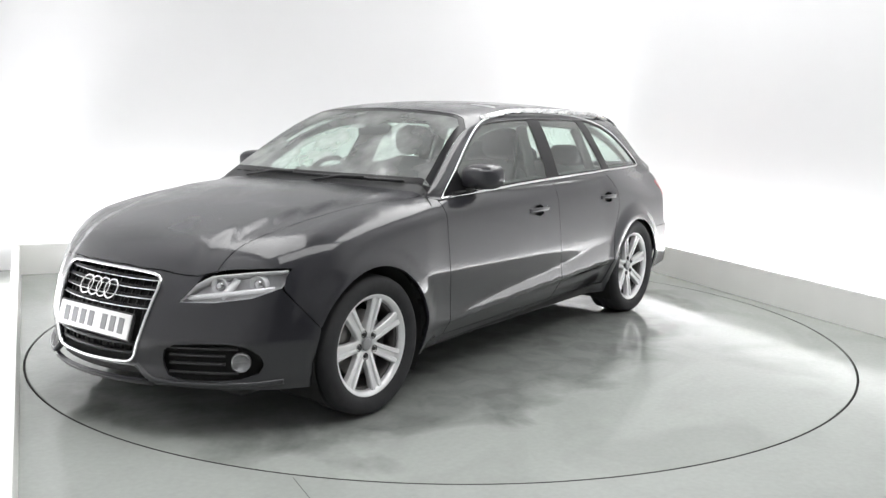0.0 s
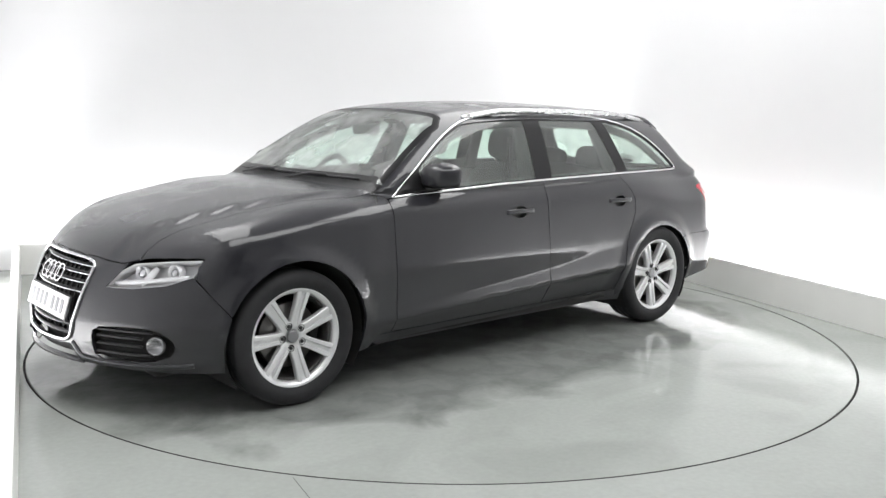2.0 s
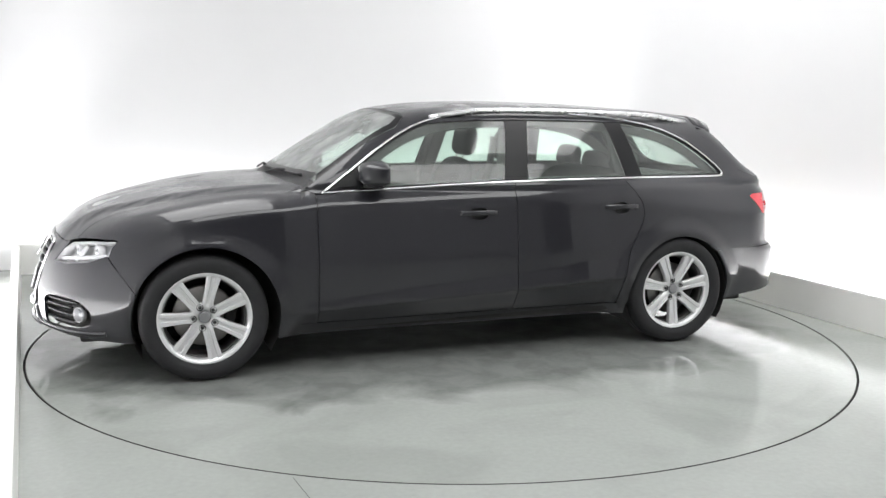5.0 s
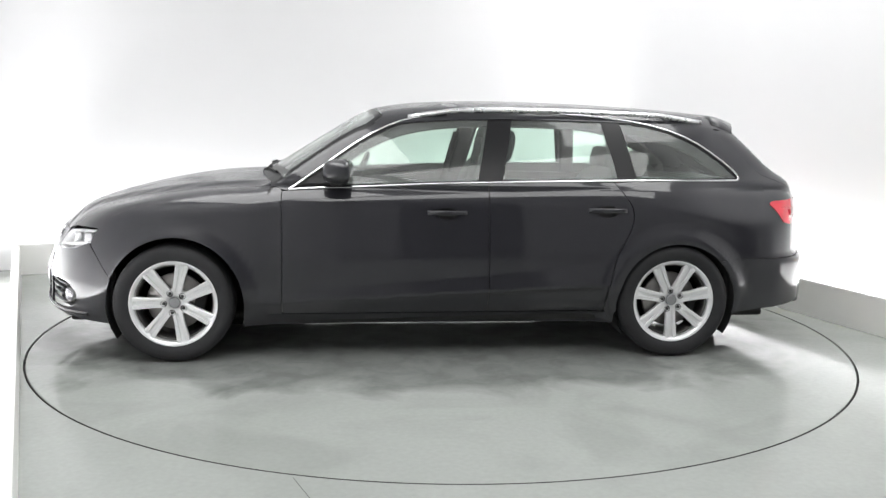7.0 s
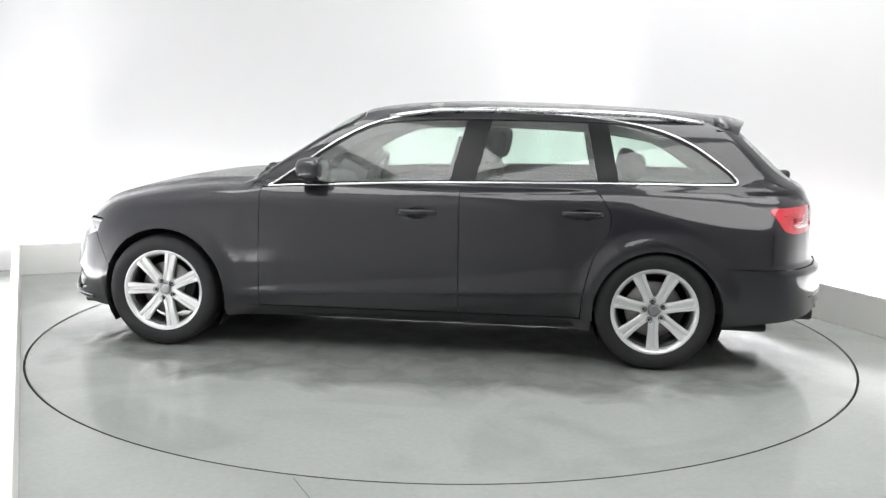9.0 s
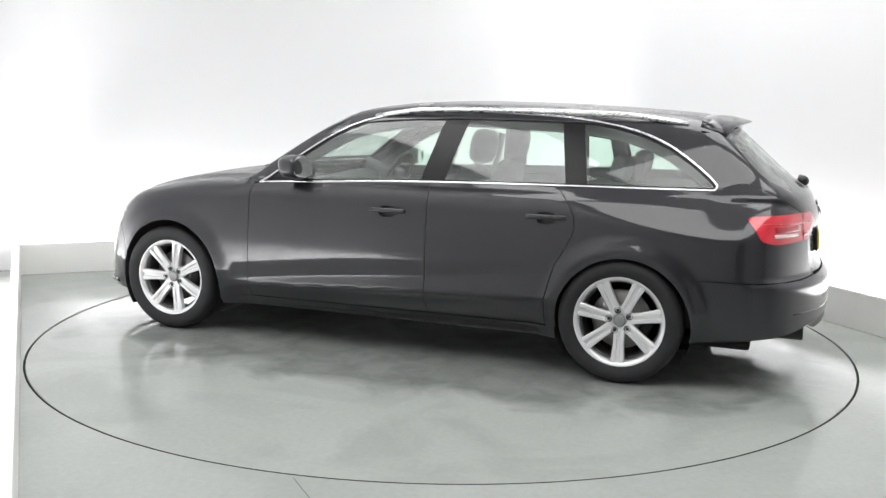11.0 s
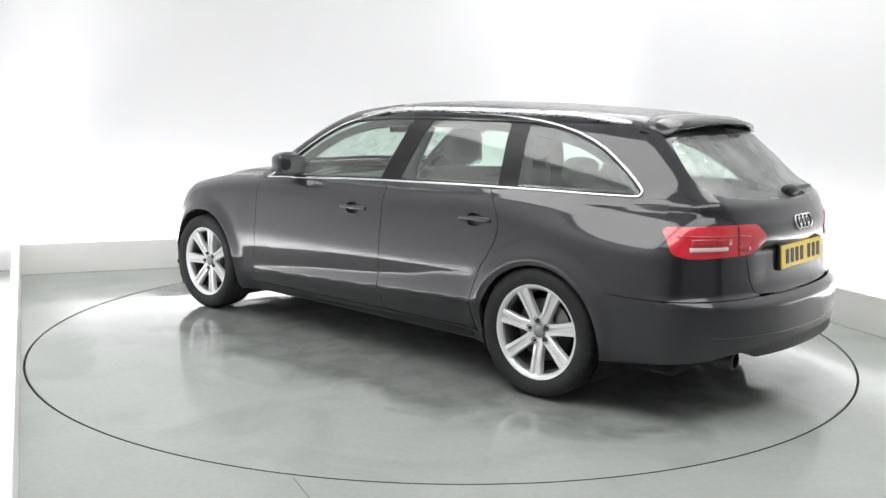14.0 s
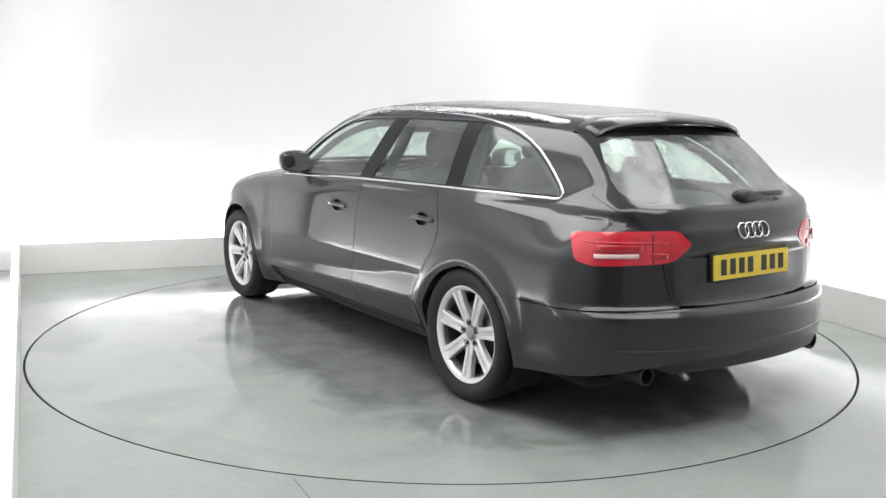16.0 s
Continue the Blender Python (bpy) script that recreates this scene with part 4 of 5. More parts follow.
    top_edge = fan(at_end([(0.5, 1.300), (0.3, 1.316), (0.0, 1.322)], -1), TAIL_X, -1)
    half_gate = top_edge[::-1] + gate + fan(at_end([(0.3, 0.588), (0.0, 0.586)], -1), TAIL_X, -1)
    tailgate_line = half_gate[:-1] + mirrored(half_gate)[::-1][:-1]
    win = smooth_line([(0.0, 1.296), (0.30, 1.292), (0.50, 1.278), (0.545, 1.20), (0.592, 1.07), (0.575, 1.030), (0.40, 1.010), (0.0, 1.000)], 1, False)
    win = win + [(-y, z) for y, z in reversed(win)][1:-1]
    win_fan = fan(at_end(win, -1), TAIL_X, -1)
    gate_part = skin("tailgate", tailgate_line, tail_rays, PAINT, car, holes=[win_fan, REAR_LINE, mirrored(REAR_LINE)], cell=(0.045, 0.03), label="black tailgate")
    skin("rear_window", win_fan, tail_rays, SCREEN, gate_part, lift=-0.002, rim=0.005, cell=(0.06, 0.05), label="tinted rear window wiped on one side")
    quarter3 = from_side(1)(np.asarray([(-1.985, z) for z in np.linspace(0.575, 1.085, 36)] + [(-1.94, 1.123), (-1.90, 1.157), (-1.85, 1.20), (-1.78, 1.262), (-1.72, EAVE[-1][1])]))
    back_q = fan(quarter3, TAIL_X, -1) + fan(at_end([(0.52, 1.312)], -1), TAIL_X, -1) + fan([(p[0], p[1] + g, p[2]) for p in gap3], TAIL_X, -1) + fan(at_end([(0.44, 0.585), (0.6, 0.580)], -1), TAIL_X, -1)
    rb_pts = from_side(1)(np.asarray(arch(ARCH_R, 190, 135, 10) + [(-1.72, 0.570), (-1.80, 0.5705), (-1.90, 0.5705), (-1.985, 0.5705)]))
    up_b = fan(at_end([(0.60, 0.575), (0.44, 0.580), (0.2, 0.580), (0.0, 0.580)], -1), TAIL_X, -1)
    low_b = fan(at_end([(0.0, 0.372), (0.35, 0.366), (0.60, 0.345), (0.70, 0.322)], -1), TAIL_X, -1)
    half_b = fan(rb_pts, TAIL_X, -1) + up_b
    b_line = low_b + half_b[:-1] + mirrored(half_b)[::-1] + mirrored(low_b)[::-1][:-1]
    rear_b = skin("rear_bumper", b_line, tail_rays, PAINT, car, cell=(0.025, 0.025))
    skin("tail_backing", [(-1.05, 0.28), (1.05, 0.28), (1.05, 0.93), (-1.05, 0.93)], tail_rays, UNDER, car, lift=-0.09, rim=0, cell=(0.1, 0.08))
    skin("diffuser", fan(at_end([(0.50, 0.312), (0.60, 0.347), (0.35, 0.369), (0.0, 0.375), (-0.35, 0.369), (-0.60, 0.347), (-0.50, 0.312), (0.0, 0.312)], -1), TAIL_X, -1), tail_rays, PLASTIC, car, lift=-0.008, cell=(0.06, 0.03), label="black plastic rear valance")
    groove = at_end([(y, 0.405 + 0.01 * abs(y)) for y in np.linspace(-0.72, 0.72, 25)], -1)
    part("bumper_line", sweep(groove, outward(groove), rounded(0.008, 0.005, 6)), PAINT, rear_b)
    for s in (1, -1):
        bq = back_q if s == 1 else mirrored(back_q)
        rf_ = REAR_LINE if s == 1 else mirrored(REAR_LINE)
        skin("rear_corner", bq, tail_rays, PAINT, car, holes=[rf_], cell=(0.022, 0.016))
        tl = skin("tail_lamp", rf_, tail_rays, RED, car, lift=0.003, rim=0.03, cell=(0.03, 0.03), label="red wraparound tail lamp")
        q = tail_rays(np.asarray([(a * s, z) for a, z in [(REAR_FAN[0][0] * (1 - k) + REAR_FAN[2][0] * k, 0.800 + 0.006 * k) for k in np.linspace(0.22, 0.62, 10)]]))
        n = outward(q)
        part("reversing_light", sweep(q + n * 0.004, n, rounded(0.019, 0.007, 8)), RED_CLEAR, tl)
        q = tail_rays(np.asarray([(a * s, 0.832 + 0.004 * k) for k, a in [(k, REAR_FAN[0][0] * (1 - k) + REAR_FAN[2][0] * k) for k in np.linspace(0.24, 0.66, 10)]]))
        n = outward(q)
        part("brake_light_band", sweep(q + n * 0.0050, n, rounded(0.030, 0.006, 10)), DEEP_RED, tl, "deep red brake light band")
        q = tail_rays(np.asarray([(a * s, 0.812 - 0.012 * k) for k, a in [(k, REAR_FAN[0][0] * (1 - k) + REAR_FAN[2][0] * k) for k in np.linspace(0.74, 0.90, 8)]]))
        n = outward(q)
        part("inner_light_band", sweep(q + n * 0.0050, n, rounded(0.024, 0.006, 10)), DEEP_RED, tl)
        for z in (0.858,):
            q = tail_rays(np.asarray([(a * s, z) for a in [REAR_FAN[0][0] * (1 - k) + REAR_FAN[2][0] * k for k in np.linspace(0.12, 0.90, 12)]]))
            n = outward(q)
            part("lamp_ridge", sweep(q + n * 0.003, n, rounded(0.008, 0.005, 6)), RED, tl)
        split = tail_rays(np.asarray([(fan(at_end([(0.548 * s, z)], -1), TAIL_X, -1)[0][0], z) for z in np.linspace(0.772, 0.900, 8)]))
        part("lamp_split", sweep(split + outward(split) * 0.003, outward(split), rounded(0.006, 0.004, 6)), UNDER, tl)
        pipe = part("exhaust_tip", revolve([(0.033, 0.10), (0.040, 0.10), (0.043, 0.095), (0.043, -0.10), (0.036, -0.10), (0.036, 0.09)], 24), SOOT, car, "dark steel exhaust tip")
        pipe.matrix_local = Matrix.Translation((-2.195, 0.585 * s, 0.300)) @ pose(0, 0, 0, 0, 0, 90)
    # roof spoiler
    rows = []
    bm = bmesh.new()
    ys = np.linspace(-0.505, 0.505, 23)
    base_p = from_top(np.array([(-1.74 + 0.02 * (y / 0.505) ** 2, y) for y in ys]))
    for y, p in zip(ys, base_p):
        k = 1 - 0.55 * abs(y / 0.505) ** 4
        tip = Vector((-1.955 + 0.10 * (y / 0.505) ** 2, y, float(p[2]) - 0.040 - 0.01 * (y / 0.505) ** 2))
        rows.append([bm.verts.new(v) for v in ((p[0], y, p[2] + 0.001), ((p[0] + tip.x) / 2, y, float(p[2]) - 0.007), tip + Vector((0, 0, 0.008)), tip, tip + Vector((0.03, 0, -0.012)), (p[0] - 0.06, y, p[2] - 0.050))])
    for a, b in zip(rows, rows[1:]):
        for j in range(6):
            bm.faces.new((a[j], a[(j + 1) % 6], b[(j + 1) % 6], b[j]))
    bm.faces.new(rows[0])
    bm.faces.new(rows[-1])
    part("roof_spoiler", bm, PAINT, gate_part, "black roof spoiler")
    # floor pan
    part("underbody", box(4.05, 1.36, 0.05, (-0.02, 0, 0.215), 0.02), UNDER, car)
    part("floor_pan", box(2.1, 1.62, 0.04, (-0.02, 0, 0.225), 0.01), UNDER, car)


# ---- wheels ----
def tyre_mesh():
    prof = [(0.236, 0.096), (0.256, 0.112), (0.285, 0.117), (0.305, 0.112), (0.316, 0.100), (0.3215, 0.084), (0.3235, 0.055), (0.3245, 0.052), (0.318, 0.050), (0.318, 0.043),
            (0.3245, 0.041), (0.325, 0.004), (0.318, 0.003), (0.318, -0.003), (0.325, -0.004), (0.3245, -0.041), (0.318, -0.043), (0.318, -0.050), (0.3235, -0.055), (0.316, -0.100), (0.285, -0.117), (0.246, -0.098)]
    return revolve(prof, 72)


def spoke_mesh():
    """One tapering spoke with a raised pair of edges and a groove between."""
    bm = bmesh.new()
    rows = []
    for r, w, y, groove in ((0.040, 0.030, 0.058, 0.0), (0.075, 0.029, 0.066, 0.004), (0.12, 0.029, 0.074, 0.011), (0.17, 0.032, 0.081, 0.013), (0.21, 0.036, 0.085, 0.011), (0.232, 0.040, 0.086, 0.003)):
        rows.append([bm.verts.new(v) for v in ((-w, y - 0.030, r), (-w, y - 0.004, r), (-w * 0.86, y, r), (-w * 0.38, y, r), (-w * 0.26, y - groove, r), (w * 0.26, y - groove, r), (w * 0.38, y, r), (w * 0.86, y, r), (w, y - 0.004, r), (w, y - 0.030, r))])
    for a, b in zip(rows, rows[1:]):
        for j in range(10):
            bm.faces.new((a[j], b[j], b[(j + 1) % 10], a[(j + 1) % 10]))
    bm.faces.new(rows[0])
    bm.faces.new(rows[-1])
    return bm


def narrowed(bm, k=0.965):
    """Drawn in towards the axle."""
    bmesh.ops.scale(bm, vec=(k, 1, k), verts=bm.verts)
    return bm


def build_wheel(car, x, s, spin):
    """A wheel whose outer face looks along its own +y."""
    w = part("wheel", WHEEL["rim"], ALLOY, car, "silver seven-spoke alloy wheel with black tyre")
    w.matrix_local = Matrix.Translation((x, s * 0.790, HUB_Z + 0.007)) @ pose(0, 0, 0, 0, 0, 0 if s == 1 else 180) @ pose(0, 0, 0, 0, spin, 0)
    part("tyre", WHEEL["tyre"], RUBBER, w, "black road tyre")
    for i in range(7):
        part("spoke", WHEEL["spoke"], ALLOY, w, matrix=pose(0, 0, 0, 0, 360 / 7 * i, 0))
    part("barrel", WHEEL["barrel"], BARREL, w)
    part("hub", WHEEL["hub"], ALLOY, w)
    part("centre_cap", WHEEL["cap"], CAP, w, "grey centre cap")
    for i in range(5):
        a = radians(72 * i + 36)
        part("wheel_bolt", WHEEL["bolt"], BOLT, w, matrix=Matrix.Translation((0.057 * math.sin(a), 0.0635, 0.056 * math.cos(a))))
    part("brake_disc", WHEEL["disc"], STEEL, w)
    part("brake_caliper", WHEEL["caliper"], UNDER, w)


def mesh_of(name, bm, mat, smooth=True):
    me = bpy.data.meshes.new(name)
    bmesh.ops.recalc_face_normals(bm, faces=bm.faces)
    for f in bm.faces:
        f.smooth = smooth
    bm.to_mesh(me)
    bm.free()
    me.materials.append(mat)
    return me


WHEEL = {
    "rim": mesh_of("rim", narrowed(revolve([(0.216, 0.066), (0.224, 0.082), (0.231, 0.089), (0.238, 0.094), (0.245, 0.097), (0.249, 0.094), (0.246, 0.088), (0.230, 0.070), (0.216, 0.066)], 72)), ALLOY),
    "barrel": mesh_of("barrel", narrowed(revolve([(0.2155, 0.0655), (0.208, 0.05), (0.205, -0.05), (0.225, -0.095), (0.240, -0.098), (0.220, -0.088), (0.215, 0.0), (0.222, 0.05)], 60, True)), BARREL),
    "tyre": mesh_of("tyre", tyre_mesh(), RUBBER),
    "spoke": mesh_of("spoke", narrowed(spoke_mesh()), ALLOY, False),
    "hub": mesh_of("hub", revolve([(0.0, 0.052), (0.036, 0.052), (0.042, 0.060), (0.070, 0.062), (0.076, 0.056), (0.076, 0.02), (0.0, 0.02)], 40), ALLOY),
    "cap": mesh_of("cap", revolve([(0.0, 0.0675), (0.022, 0.067), (0.029, 0.065), (0.031, 0.058)], 32), CAP),
    "bolt": mesh_of("bolt", revolve([(0.0, 0.004), (0.007, 0.004), (0.009, 0.001), (0.0095, -0.004), (0.015, -0.002), (0.0165, 0.0035), (0.018, 0.002)], 14), BOLT),
    "disc": mesh_of("disc", revolve([(0.06, 0.015), (0.155, 0.015), (0.157, 0.012), (0.157, -0.010), (0.06, -0.010)], 48), STEEL),
    "caliper": mesh_of("caliper", box(0.06, 0.06, 0.14, (-0.13, 0.0, 0.02), 0.012), UNDER),
}


# ---- the rest of the car ----
def cushion(sx, sy, sz, at, turn=None, bevel=0.05):
    return box(sx, sy, sz, at, min(bevel, 0.45 * min(sx, sy, sz)), 4, turn)


def pillow(sx, sy, sz, at, lean):
    """A rounded pad: a sphere squared off."""
    bm = bmesh.new()
    bmesh.ops.create_uvsphere(bm, u_segments=24, v_segments=16, radius=1)
    for v in bm.verts:
        v.co = [0.5 * s * math.copysign(abs(c) ** 0.62, c) for s, c in zip((sx, sy, sz), v.co)]
    bmesh.ops.transform(bm, matrix=pose(*at, 0, lean, 0), verts=bm.verts)
    return bm


def build_seat(car, y):
    seat = part("front_seat", cushion(0.50, 0.50, 0.14, (-0.02, y, 0.52)), CLOTH, car, "dark grey cloth front seat")
    part("backrest", pillow(0.17, 0.50, 0.66, (-0.33, y, 0.76), -20), CLOTH, seat)
    part("headrest", pillow(0.12, 0.27, 0.20, (-0.475, y, 1.185), -10), CLOTH, seat)
    for d in (-0.06, 0.06):
        part("headrest_post", sweep([(-0.42, y + d, 1.02), (-0.47, y + d, 1.16)], [(1, 0, 0)] * 2, rounded(0.014, 0.014)), STEEL, seat)
    part("seat_base", box(0.46, 0.44, 0.22, (-0.02, y, 0.36), 0.03), TRIM, seat)


def build_cabin(car):
    for y in (0.36, -0.36):
        build_seat(car, y)
    bench = part("rear_seat", cushion(0.48, 1.24, 0.15, (-0.86, 0, 0.54)), CLOTH, car, "dark grey cloth rear bench seat")
    part("backrest", pillow(0.17, 1.28, 0.56, (-1.17, 0, 0.77), -22), CLOTH, bench)
    for y in (0.38, 0.0, -0.38):
        part("headrest", pillow(0.11, 0.26, 0.15, (-1.30, y, 1.085 if y else 1.06), -12), CLOTH, bench)
    part("load_cover", box(0.70, 1.16, 0.02, (-1.70, 0, 0.965), 0.006), TRIM, car, "dark luggage cover")
    part("boot_floor", box(0.85, 1.1, 0.02, (-1.72, 0, 0.62)), TRIM, car)
    # dashboard
    ys = np.linspace(-0.70, 0.70, 15)
    bm = bmesh.new()
    rows = []
    for y in ys:
        hump = 0.035 * math.exp(-((y + 0.36) / 0.20) ** 2)
        rows.append([bm.verts.new(v) for v in ((0.92 - 0.2 * y * y, y, 0.90), (0.75, y, 0.945 + hump * 0.4), (0.62, y, 0.945 + hump), (0.53, y, 0.925 + hump), (0.50, y, 0.86), (0.53, y, 0.74), (0.58, y, 0.62), (0.62, y, 0.45))])
    for a, b in zip(rows, rows[1:]):
        for j in range(7):
            bm.faces.new((a[j], a[j + 1], b[j + 1], b[j]))
    part("dashboard", bm, TRIM, car, "dark moulded dashboard")
    part("centre_console", box(0.75, 0.22, 0.30, (0.20, 0, 0.44), 0.04, 3), TRIM, car)
    # steering wheel on the right-hand side
    ring = []
    for i in range(36):
        a = 2 * math.pi * i / 36
        ring.append((0.0, 0.185 * math.cos(a), 0.185 * math.sin(a)))
    tilt = Matrix.Translation((0.40, -0.36, 0.92)) @ pose(0, 0, 0, 0, -24, 0)
    sw = part("steering_wheel", sweep(ring, [(1, 0, 0)] * 36, rounded(0.030, 0.030), True), PLASTIC, car, "black three-spoke steering wheel")
    sw.matrix_local = tilt
    part("airbag_boss", box(0.06, 0.17, 0.13, (0.025, 0, -0.01), 0.025, 3), PLASTIC, sw)
    for a in (0, 180, 270):
        part("wheel_spoke", box(0.02, 0.12, 0.035, (0.01, 0.11, 0), 0.008, 2, None), PLASTIC, sw, matrix=pose(0, 0, 0, a, 0, 0))
    part("column", box(0.22, 0.10, 0.10, (0.15, 0, -0.02), 0.03), TRIM, sw)
    part("rear_view_mirror", box(0.04, 0.24, 0.065, (0.36, 0, 1.27), 0.018, 3), PLASTIC, car)
    part("bulkhead", box(0.03, 1.4, 0.62, (0.90, 0, 0.58)), UNDER, car)
    # pillars' inner trim
    for s in (1, -1):
        for pts in (((-0.31, 0.70, 0.95), (-0.38, 0.555, 1.30)), ((-1.13, 0.68, 0.98), (-1.09, 0.55, 1.28))):
            part("pillar_trim", sweep([(x, y * s, z) for x, y, z in pts], [(0, s, 0.3)] * 2, rounded(0.10, 0.04, 12)), TRIM, car)
        belt_pts = [(-0.30, 0.56, 1.24), (-0.26, 0.60, 1.08), (-0.20, 0.60, 0.86)]
        part("seat_belt", sweep([(x, y * s, z) for x, y, z in belt_pts], [(0, s, 0.2)] * 3, [(-0.022, -0.001), (0.022, -0.001), (0.022, 0.001), (-0.022, 0.001)]), PLASTIC, car)


def build_mirror(car, s):
    """Door mirror: a shaped shell, its glass, and a foot on the door."""
    bm = bmesh.new()
    bmesh.ops.create_uvsphere(bm, u_segments=28, v_segments=18, radius=1)
    for v in bm.verts:
        x, y, z = v.co
        k = 1 - 0.30 * max(0.0, y)
        x = (0.110 if x > 0 else 0.045) * math.copysign(abs(x) ** 0.85, x)
        y2 = 0.104 * math.copysign(abs(y) ** 0.60, y)
        z2 = 0.073 * math.copysign(abs(z) ** 0.55, z) * (k if z > 0 else 0.90)
        v.co = (x - 0.02 * y, y2, z2 + 0.010 * y)
    for v in bm.verts:
        v.co.y *= s
    m = part("door_mirror", bm, PAINT, car, "black door mirror")
    m.matrix_local = Matrix.Translation((0.490, 0.876 * s, 1.048)) @ pose(0, 0, 0, 0, 0, -8 * s)
    bm = bmesh.new()
    bmesh.ops.create_circle(bm, cap_ends=True, segments=28, radius=1)
    for v in bm.verts:
        x, y, z = v.co
        v.co = (-0.046, 0.088 * math.copysign(abs(x) ** 0.7, x), 0.058 * math.copysign(abs(y) ** 0.7, y))
    part("mirror_glass", bm, CHROME, m)
    foot = [(0.03, -0.05 * s, -0.055), (0.045, -0.10 * s, -0.075), (0.06, -0.135 * s, -0.085)]
    part("mirror_foot", sweep(foot, [(0, 0, 1)] * 3, rounded(0.085, 0.035, 12)), PLASTIC, m)


def build_plate(car, e, mat, ink, label, centre, z0, z1, owner):
    """A number plate with its characters as plain bars."""
    zc = (z0 + z1) / 2
    h = z1 - z0
    p = at_end([(0, zc + 0.04), (0, zc - 0.04)], e)
    tilt = math.atan2(float(p[0][0] - p[1][0]), 0.08)
    m = Matrix.Translation((float(p.mean(0)[0]) + e * centre, 0, zc)) @ Matrix.Rotation(tilt, 4, "Y")
    plate = part("number_plate", box(0.008, 0.52, h, (0, 0, 0), 0.003), mat, owner, label, smooth=False, matrix=m)
    widths = [0.036] * 4 + [0.0] + [0.036] * 3
    y = -0.215
    for wd in widths:
        if wd:
            part("plate_bar", box(0.002, wd, h * 0.62, (e * 0.005, -e * (y + wd / 2) * -1, 0)), ink, plate, smooth=False)
            y += wd + 0.025
        else:
            y += 0.035
    part("plate_backing", box(0.012, 0.535, h + 0.014, (-e * 0.010, 0, 0), 0.004), PLASTIC, plate)


def build_badge(owner, e, z, r, step):
    """Four plain bright rings."""
    p = at_end([(0, z + 0.03), (0, z - 0.03)], e)
    tilt = math.atan2(float(p[0][0] - p[1][0]), 0.06)
    base = Matrix.Translation((float(p.mean(0)[0]) + e * 0.006, 0, z)) @ Matrix.Rotation(tilt, 4, "Y")
    bm = bmesh.new()
    for k in range(4):
        y0 = (k - 1.5) * step
        ring = [[bm.verts.new((e * (0.004 * math.cos(b) + 0.001 * (k % 2)), y0 + (r + 0.0045 * math.sin(b)) * math.cos(a), (r + 0.0045 * math.sin(b)) * math.sin(a)))
                 for b in (2 * math.pi * j / 8 for j in range(8))] for a in (2 * math.pi * i / 36 for i in range(36))]
        for i in range(36):
            a, b = ring[i], ring[(i + 1) % 36]
            for j in range(8):
                bm.faces.new((a[j], a[(j + 1) % 8], b[(j + 1) % 8], b[j]))
    part("badge", bm, CHROME, owner, "bright chrome badge", matrix=base)


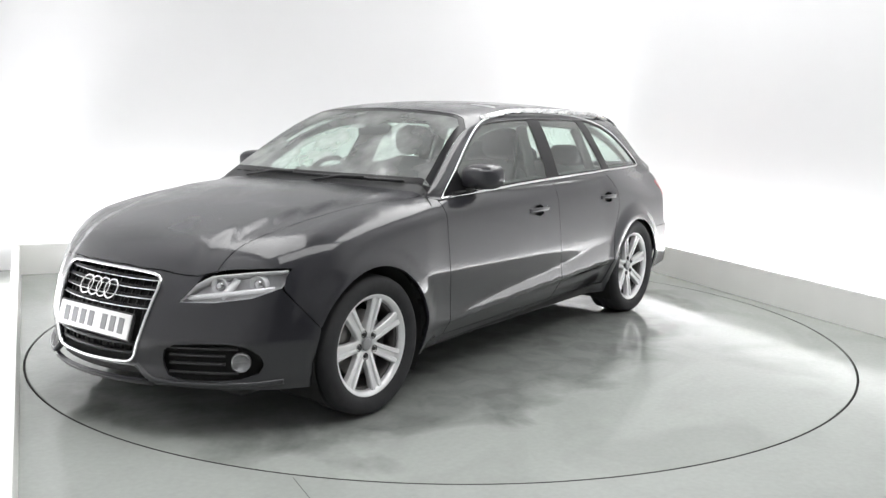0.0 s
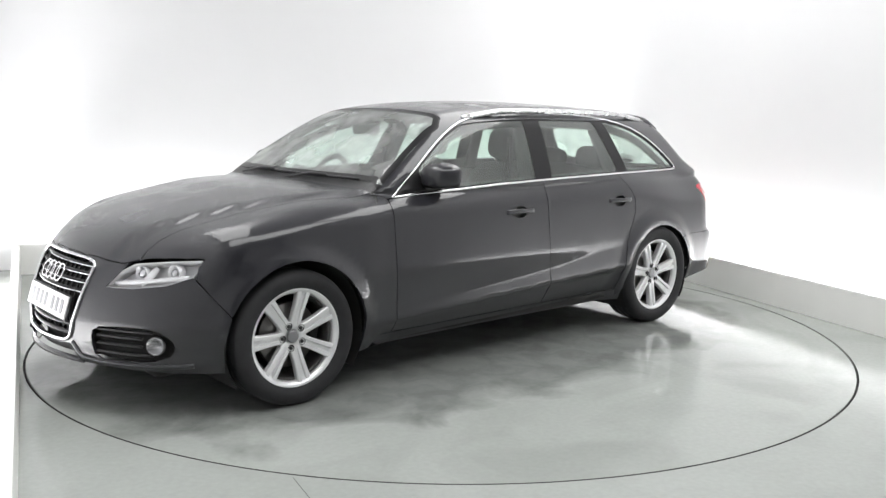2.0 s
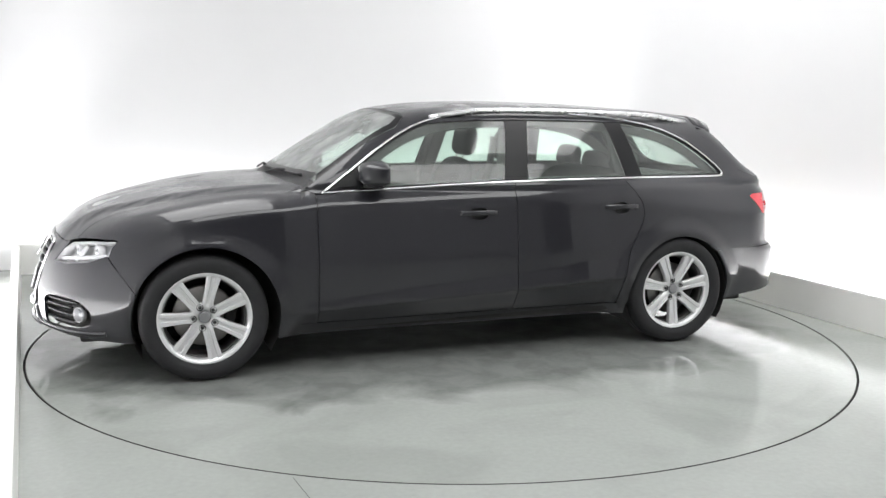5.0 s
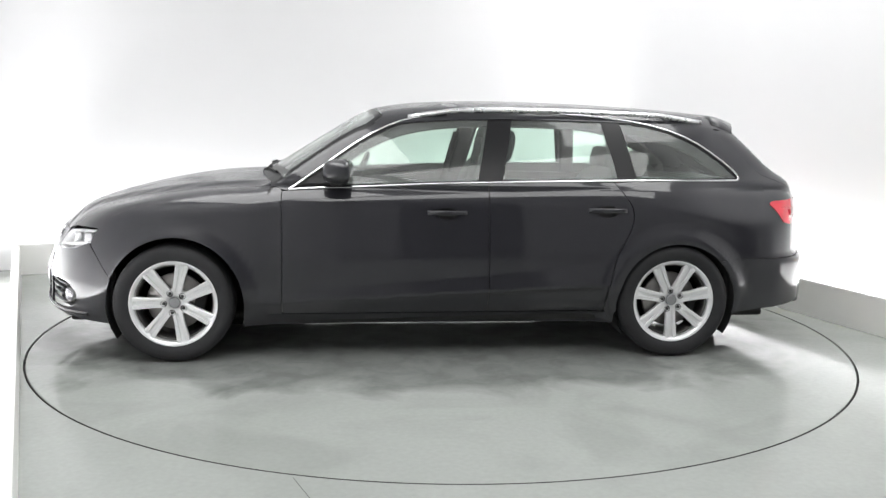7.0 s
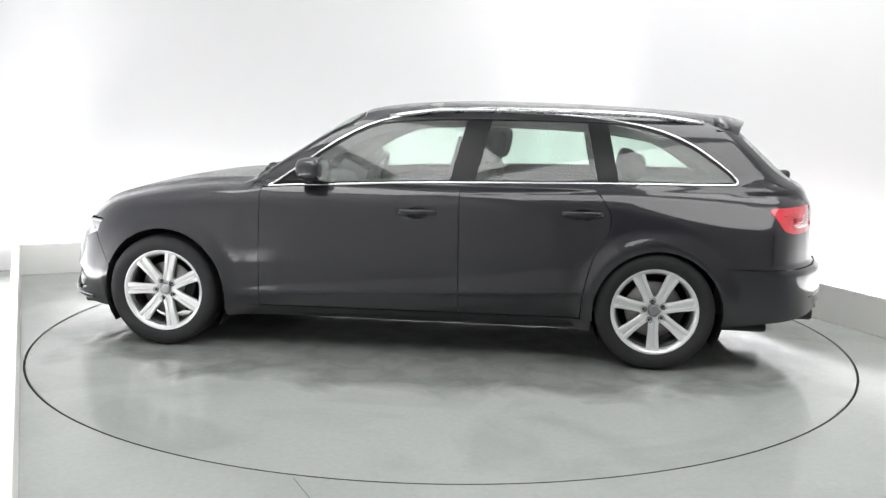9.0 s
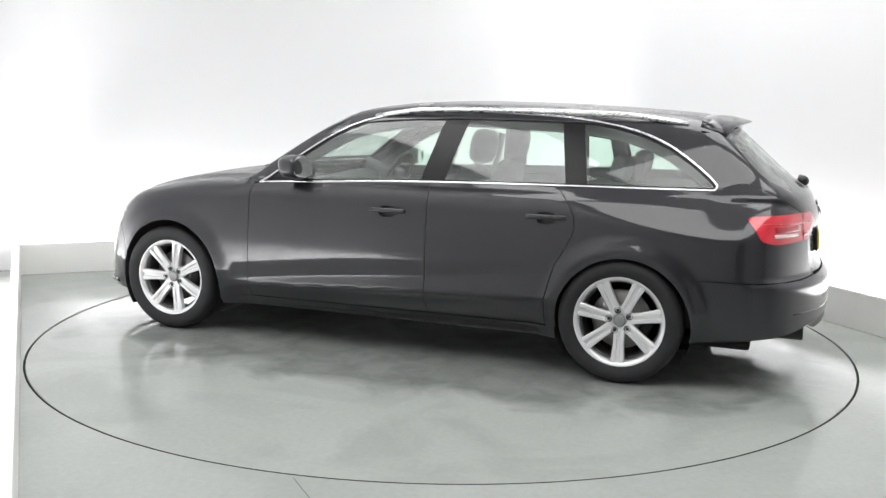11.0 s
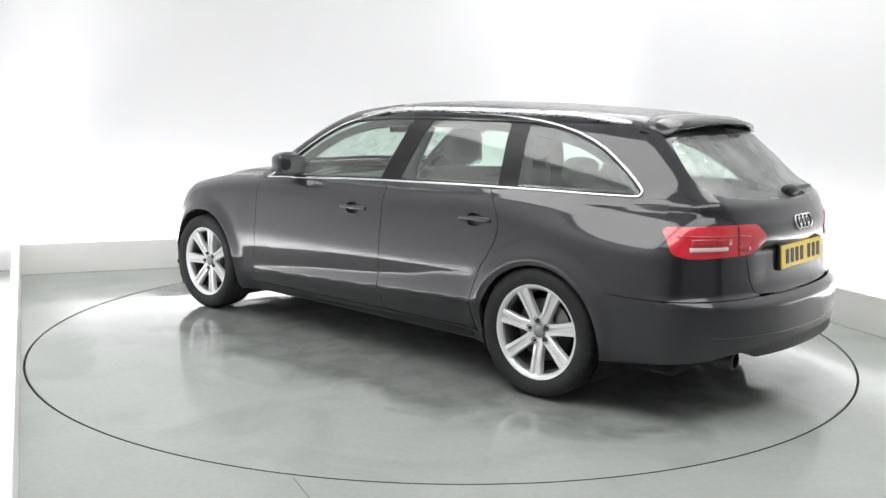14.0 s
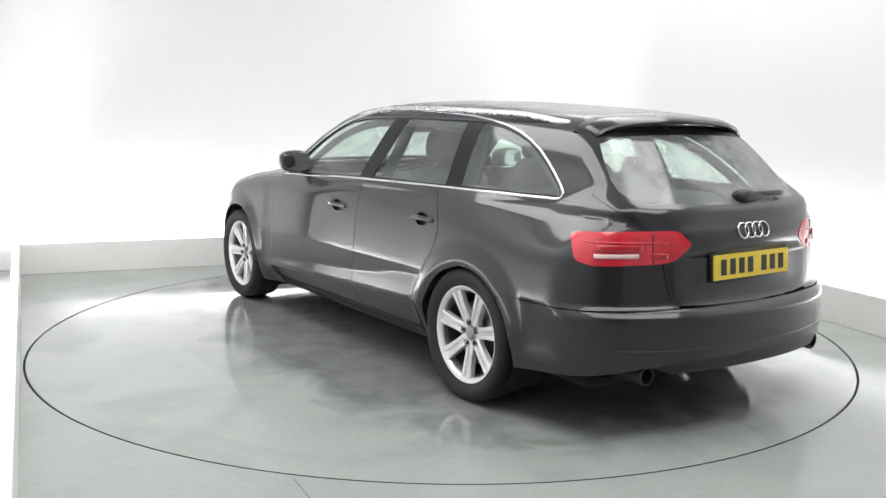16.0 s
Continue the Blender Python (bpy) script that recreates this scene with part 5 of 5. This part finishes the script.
def build_wipers(car):
    for y0, y1, dx in ((-0.42, 0.18, 0.0), (0.12, 0.62, 0.0)):
        q = np.array([(0.935 - 0.20 * y * y - 0.006, y) for y in np.linspace(y0, y1, 12)])
        p = from_top(q)
        n = outward(p)
        w = part("wiper", sweep(p + n * 0.012, n, rounded(0.012, 0.016, 8)), PLASTIC, car, "black windscreen wiper")
        arm = [p[0] + n[0] * 0.005 + np.array([0.035, -0.05, -0.02]), p[3] + n[3] * 0.022, p[6] + n[6] * 0.023]
        part("wiper_arm", sweep(arm, [n[0], n[3], n[6]], rounded(0.016, 0.012, 8)), PLASTIC, w)
    p = at_end([(y, 1.022 + 0.012 * (y + 0.05)) for y in np.linspace(0.02, -0.33, 10)], -1)
    n = outward(p)
    w = part("rear_wiper", sweep(p + n * 0.022, n, rounded(0.020, 0.024, 8)), PLASTIC, car, "black rear wiper")
    bm = bmesh.new()
    rows = []
    for k, wide in zip(range(6), (0.022, 0.034, 0.032, 0.026, 0.019, 0.011)):
        c, up = Vector(p[k]), Vector(n[k])
        along = (Vector(p[5]) - Vector(p[0])).normalized()
        over = up.cross(along).normalized()
        rows.append([bm.verts.new(c + up * (0.012 + 0.9 * wide * math.sin(a)) + over * (wide * math.cos(a))) for a in (2 * math.pi * j / 10 for j in range(10))])
    for a, b in zip(rows, rows[1:]):
        for j in range(10):
            bm.faces.new((a[j], a[(j + 1) % 10], b[(j + 1) % 10], b[j]))
    bm.faces.new(rows[0])
    bm.faces.new(rows[-1])
    part("wiper_pivot", bm, PLASTIC, w, "tapered wiper foot")


def build_car():
    car = new("estate_car")
    tagged(car, "black metallic estate car, wet with rain, on the turntable", "car")
    build_body(car)
    for x in (AXLE, -AXLE):
        for s in (1, -1):
            build_wheel(car, x, s, -13 if x > 0 else -25.7)
    build_cabin(car)
    for s in (1, -1):
        build_mirror(car, s)
    grille_owner = next(o for o in car.children if o.name.startswith("radiator_grille"))
    gate_owner = next(o for o in car.children if o.name.startswith("tailgate"))
    build_plate(car, 1, WHITE, GLARE_INK, "white front number plate with dark bars", -0.018, 0.412, 0.518, grille_owner)
    build_plate(car, -1, YELLOW, INK, "yellow rear number plate with dark bars", 0.006, 0.685, 0.795, gate_owner)
    build_badge(grille_owner, 1, 0.606, 0.042, 0.060)
    build_badge(gate_owner, -1, 0.893, 0.034, 0.048)
    build_wipers(car)
    return car


car = build_car()

# ---- movement ----
TURNS = [(0.0, 233.95), (0.5, 231.45), (1.0, 228.15), (1.5, 224.70), (2.0, 221.25), (2.5, 217.80), (3.0, 214.33), (3.5, 210.85), (4.0, 207.32), (4.75, 202.05), (5.5, 196.80),
         (6.5, 189.75), (7.0, 186.25), (7.5, 182.80), (8.0, 179.35), (8.5, 176.0), (9.0, 172.75), (9.8, 167.3), (10.7, 161.1), (11.5, 155.6), (12.0, 152.2), (12.5, 148.80), (13.0, 145.40), (13.5, 142.0),
         (14.0, 138.58), (14.5, 135.14), (15.0, 131.72), (15.5, 128.25), (16.0, 124.75)]


def motions():
    walk(turntable, [(t, pose(0, 0, 0, 0, 0, a)) for t, a in TURNS])
    walk(car, [(t, pose(0, 0, 0, 0, 0, a) @ pose(0.145, -0.147, 0)) for t, a in TURNS])


motions()
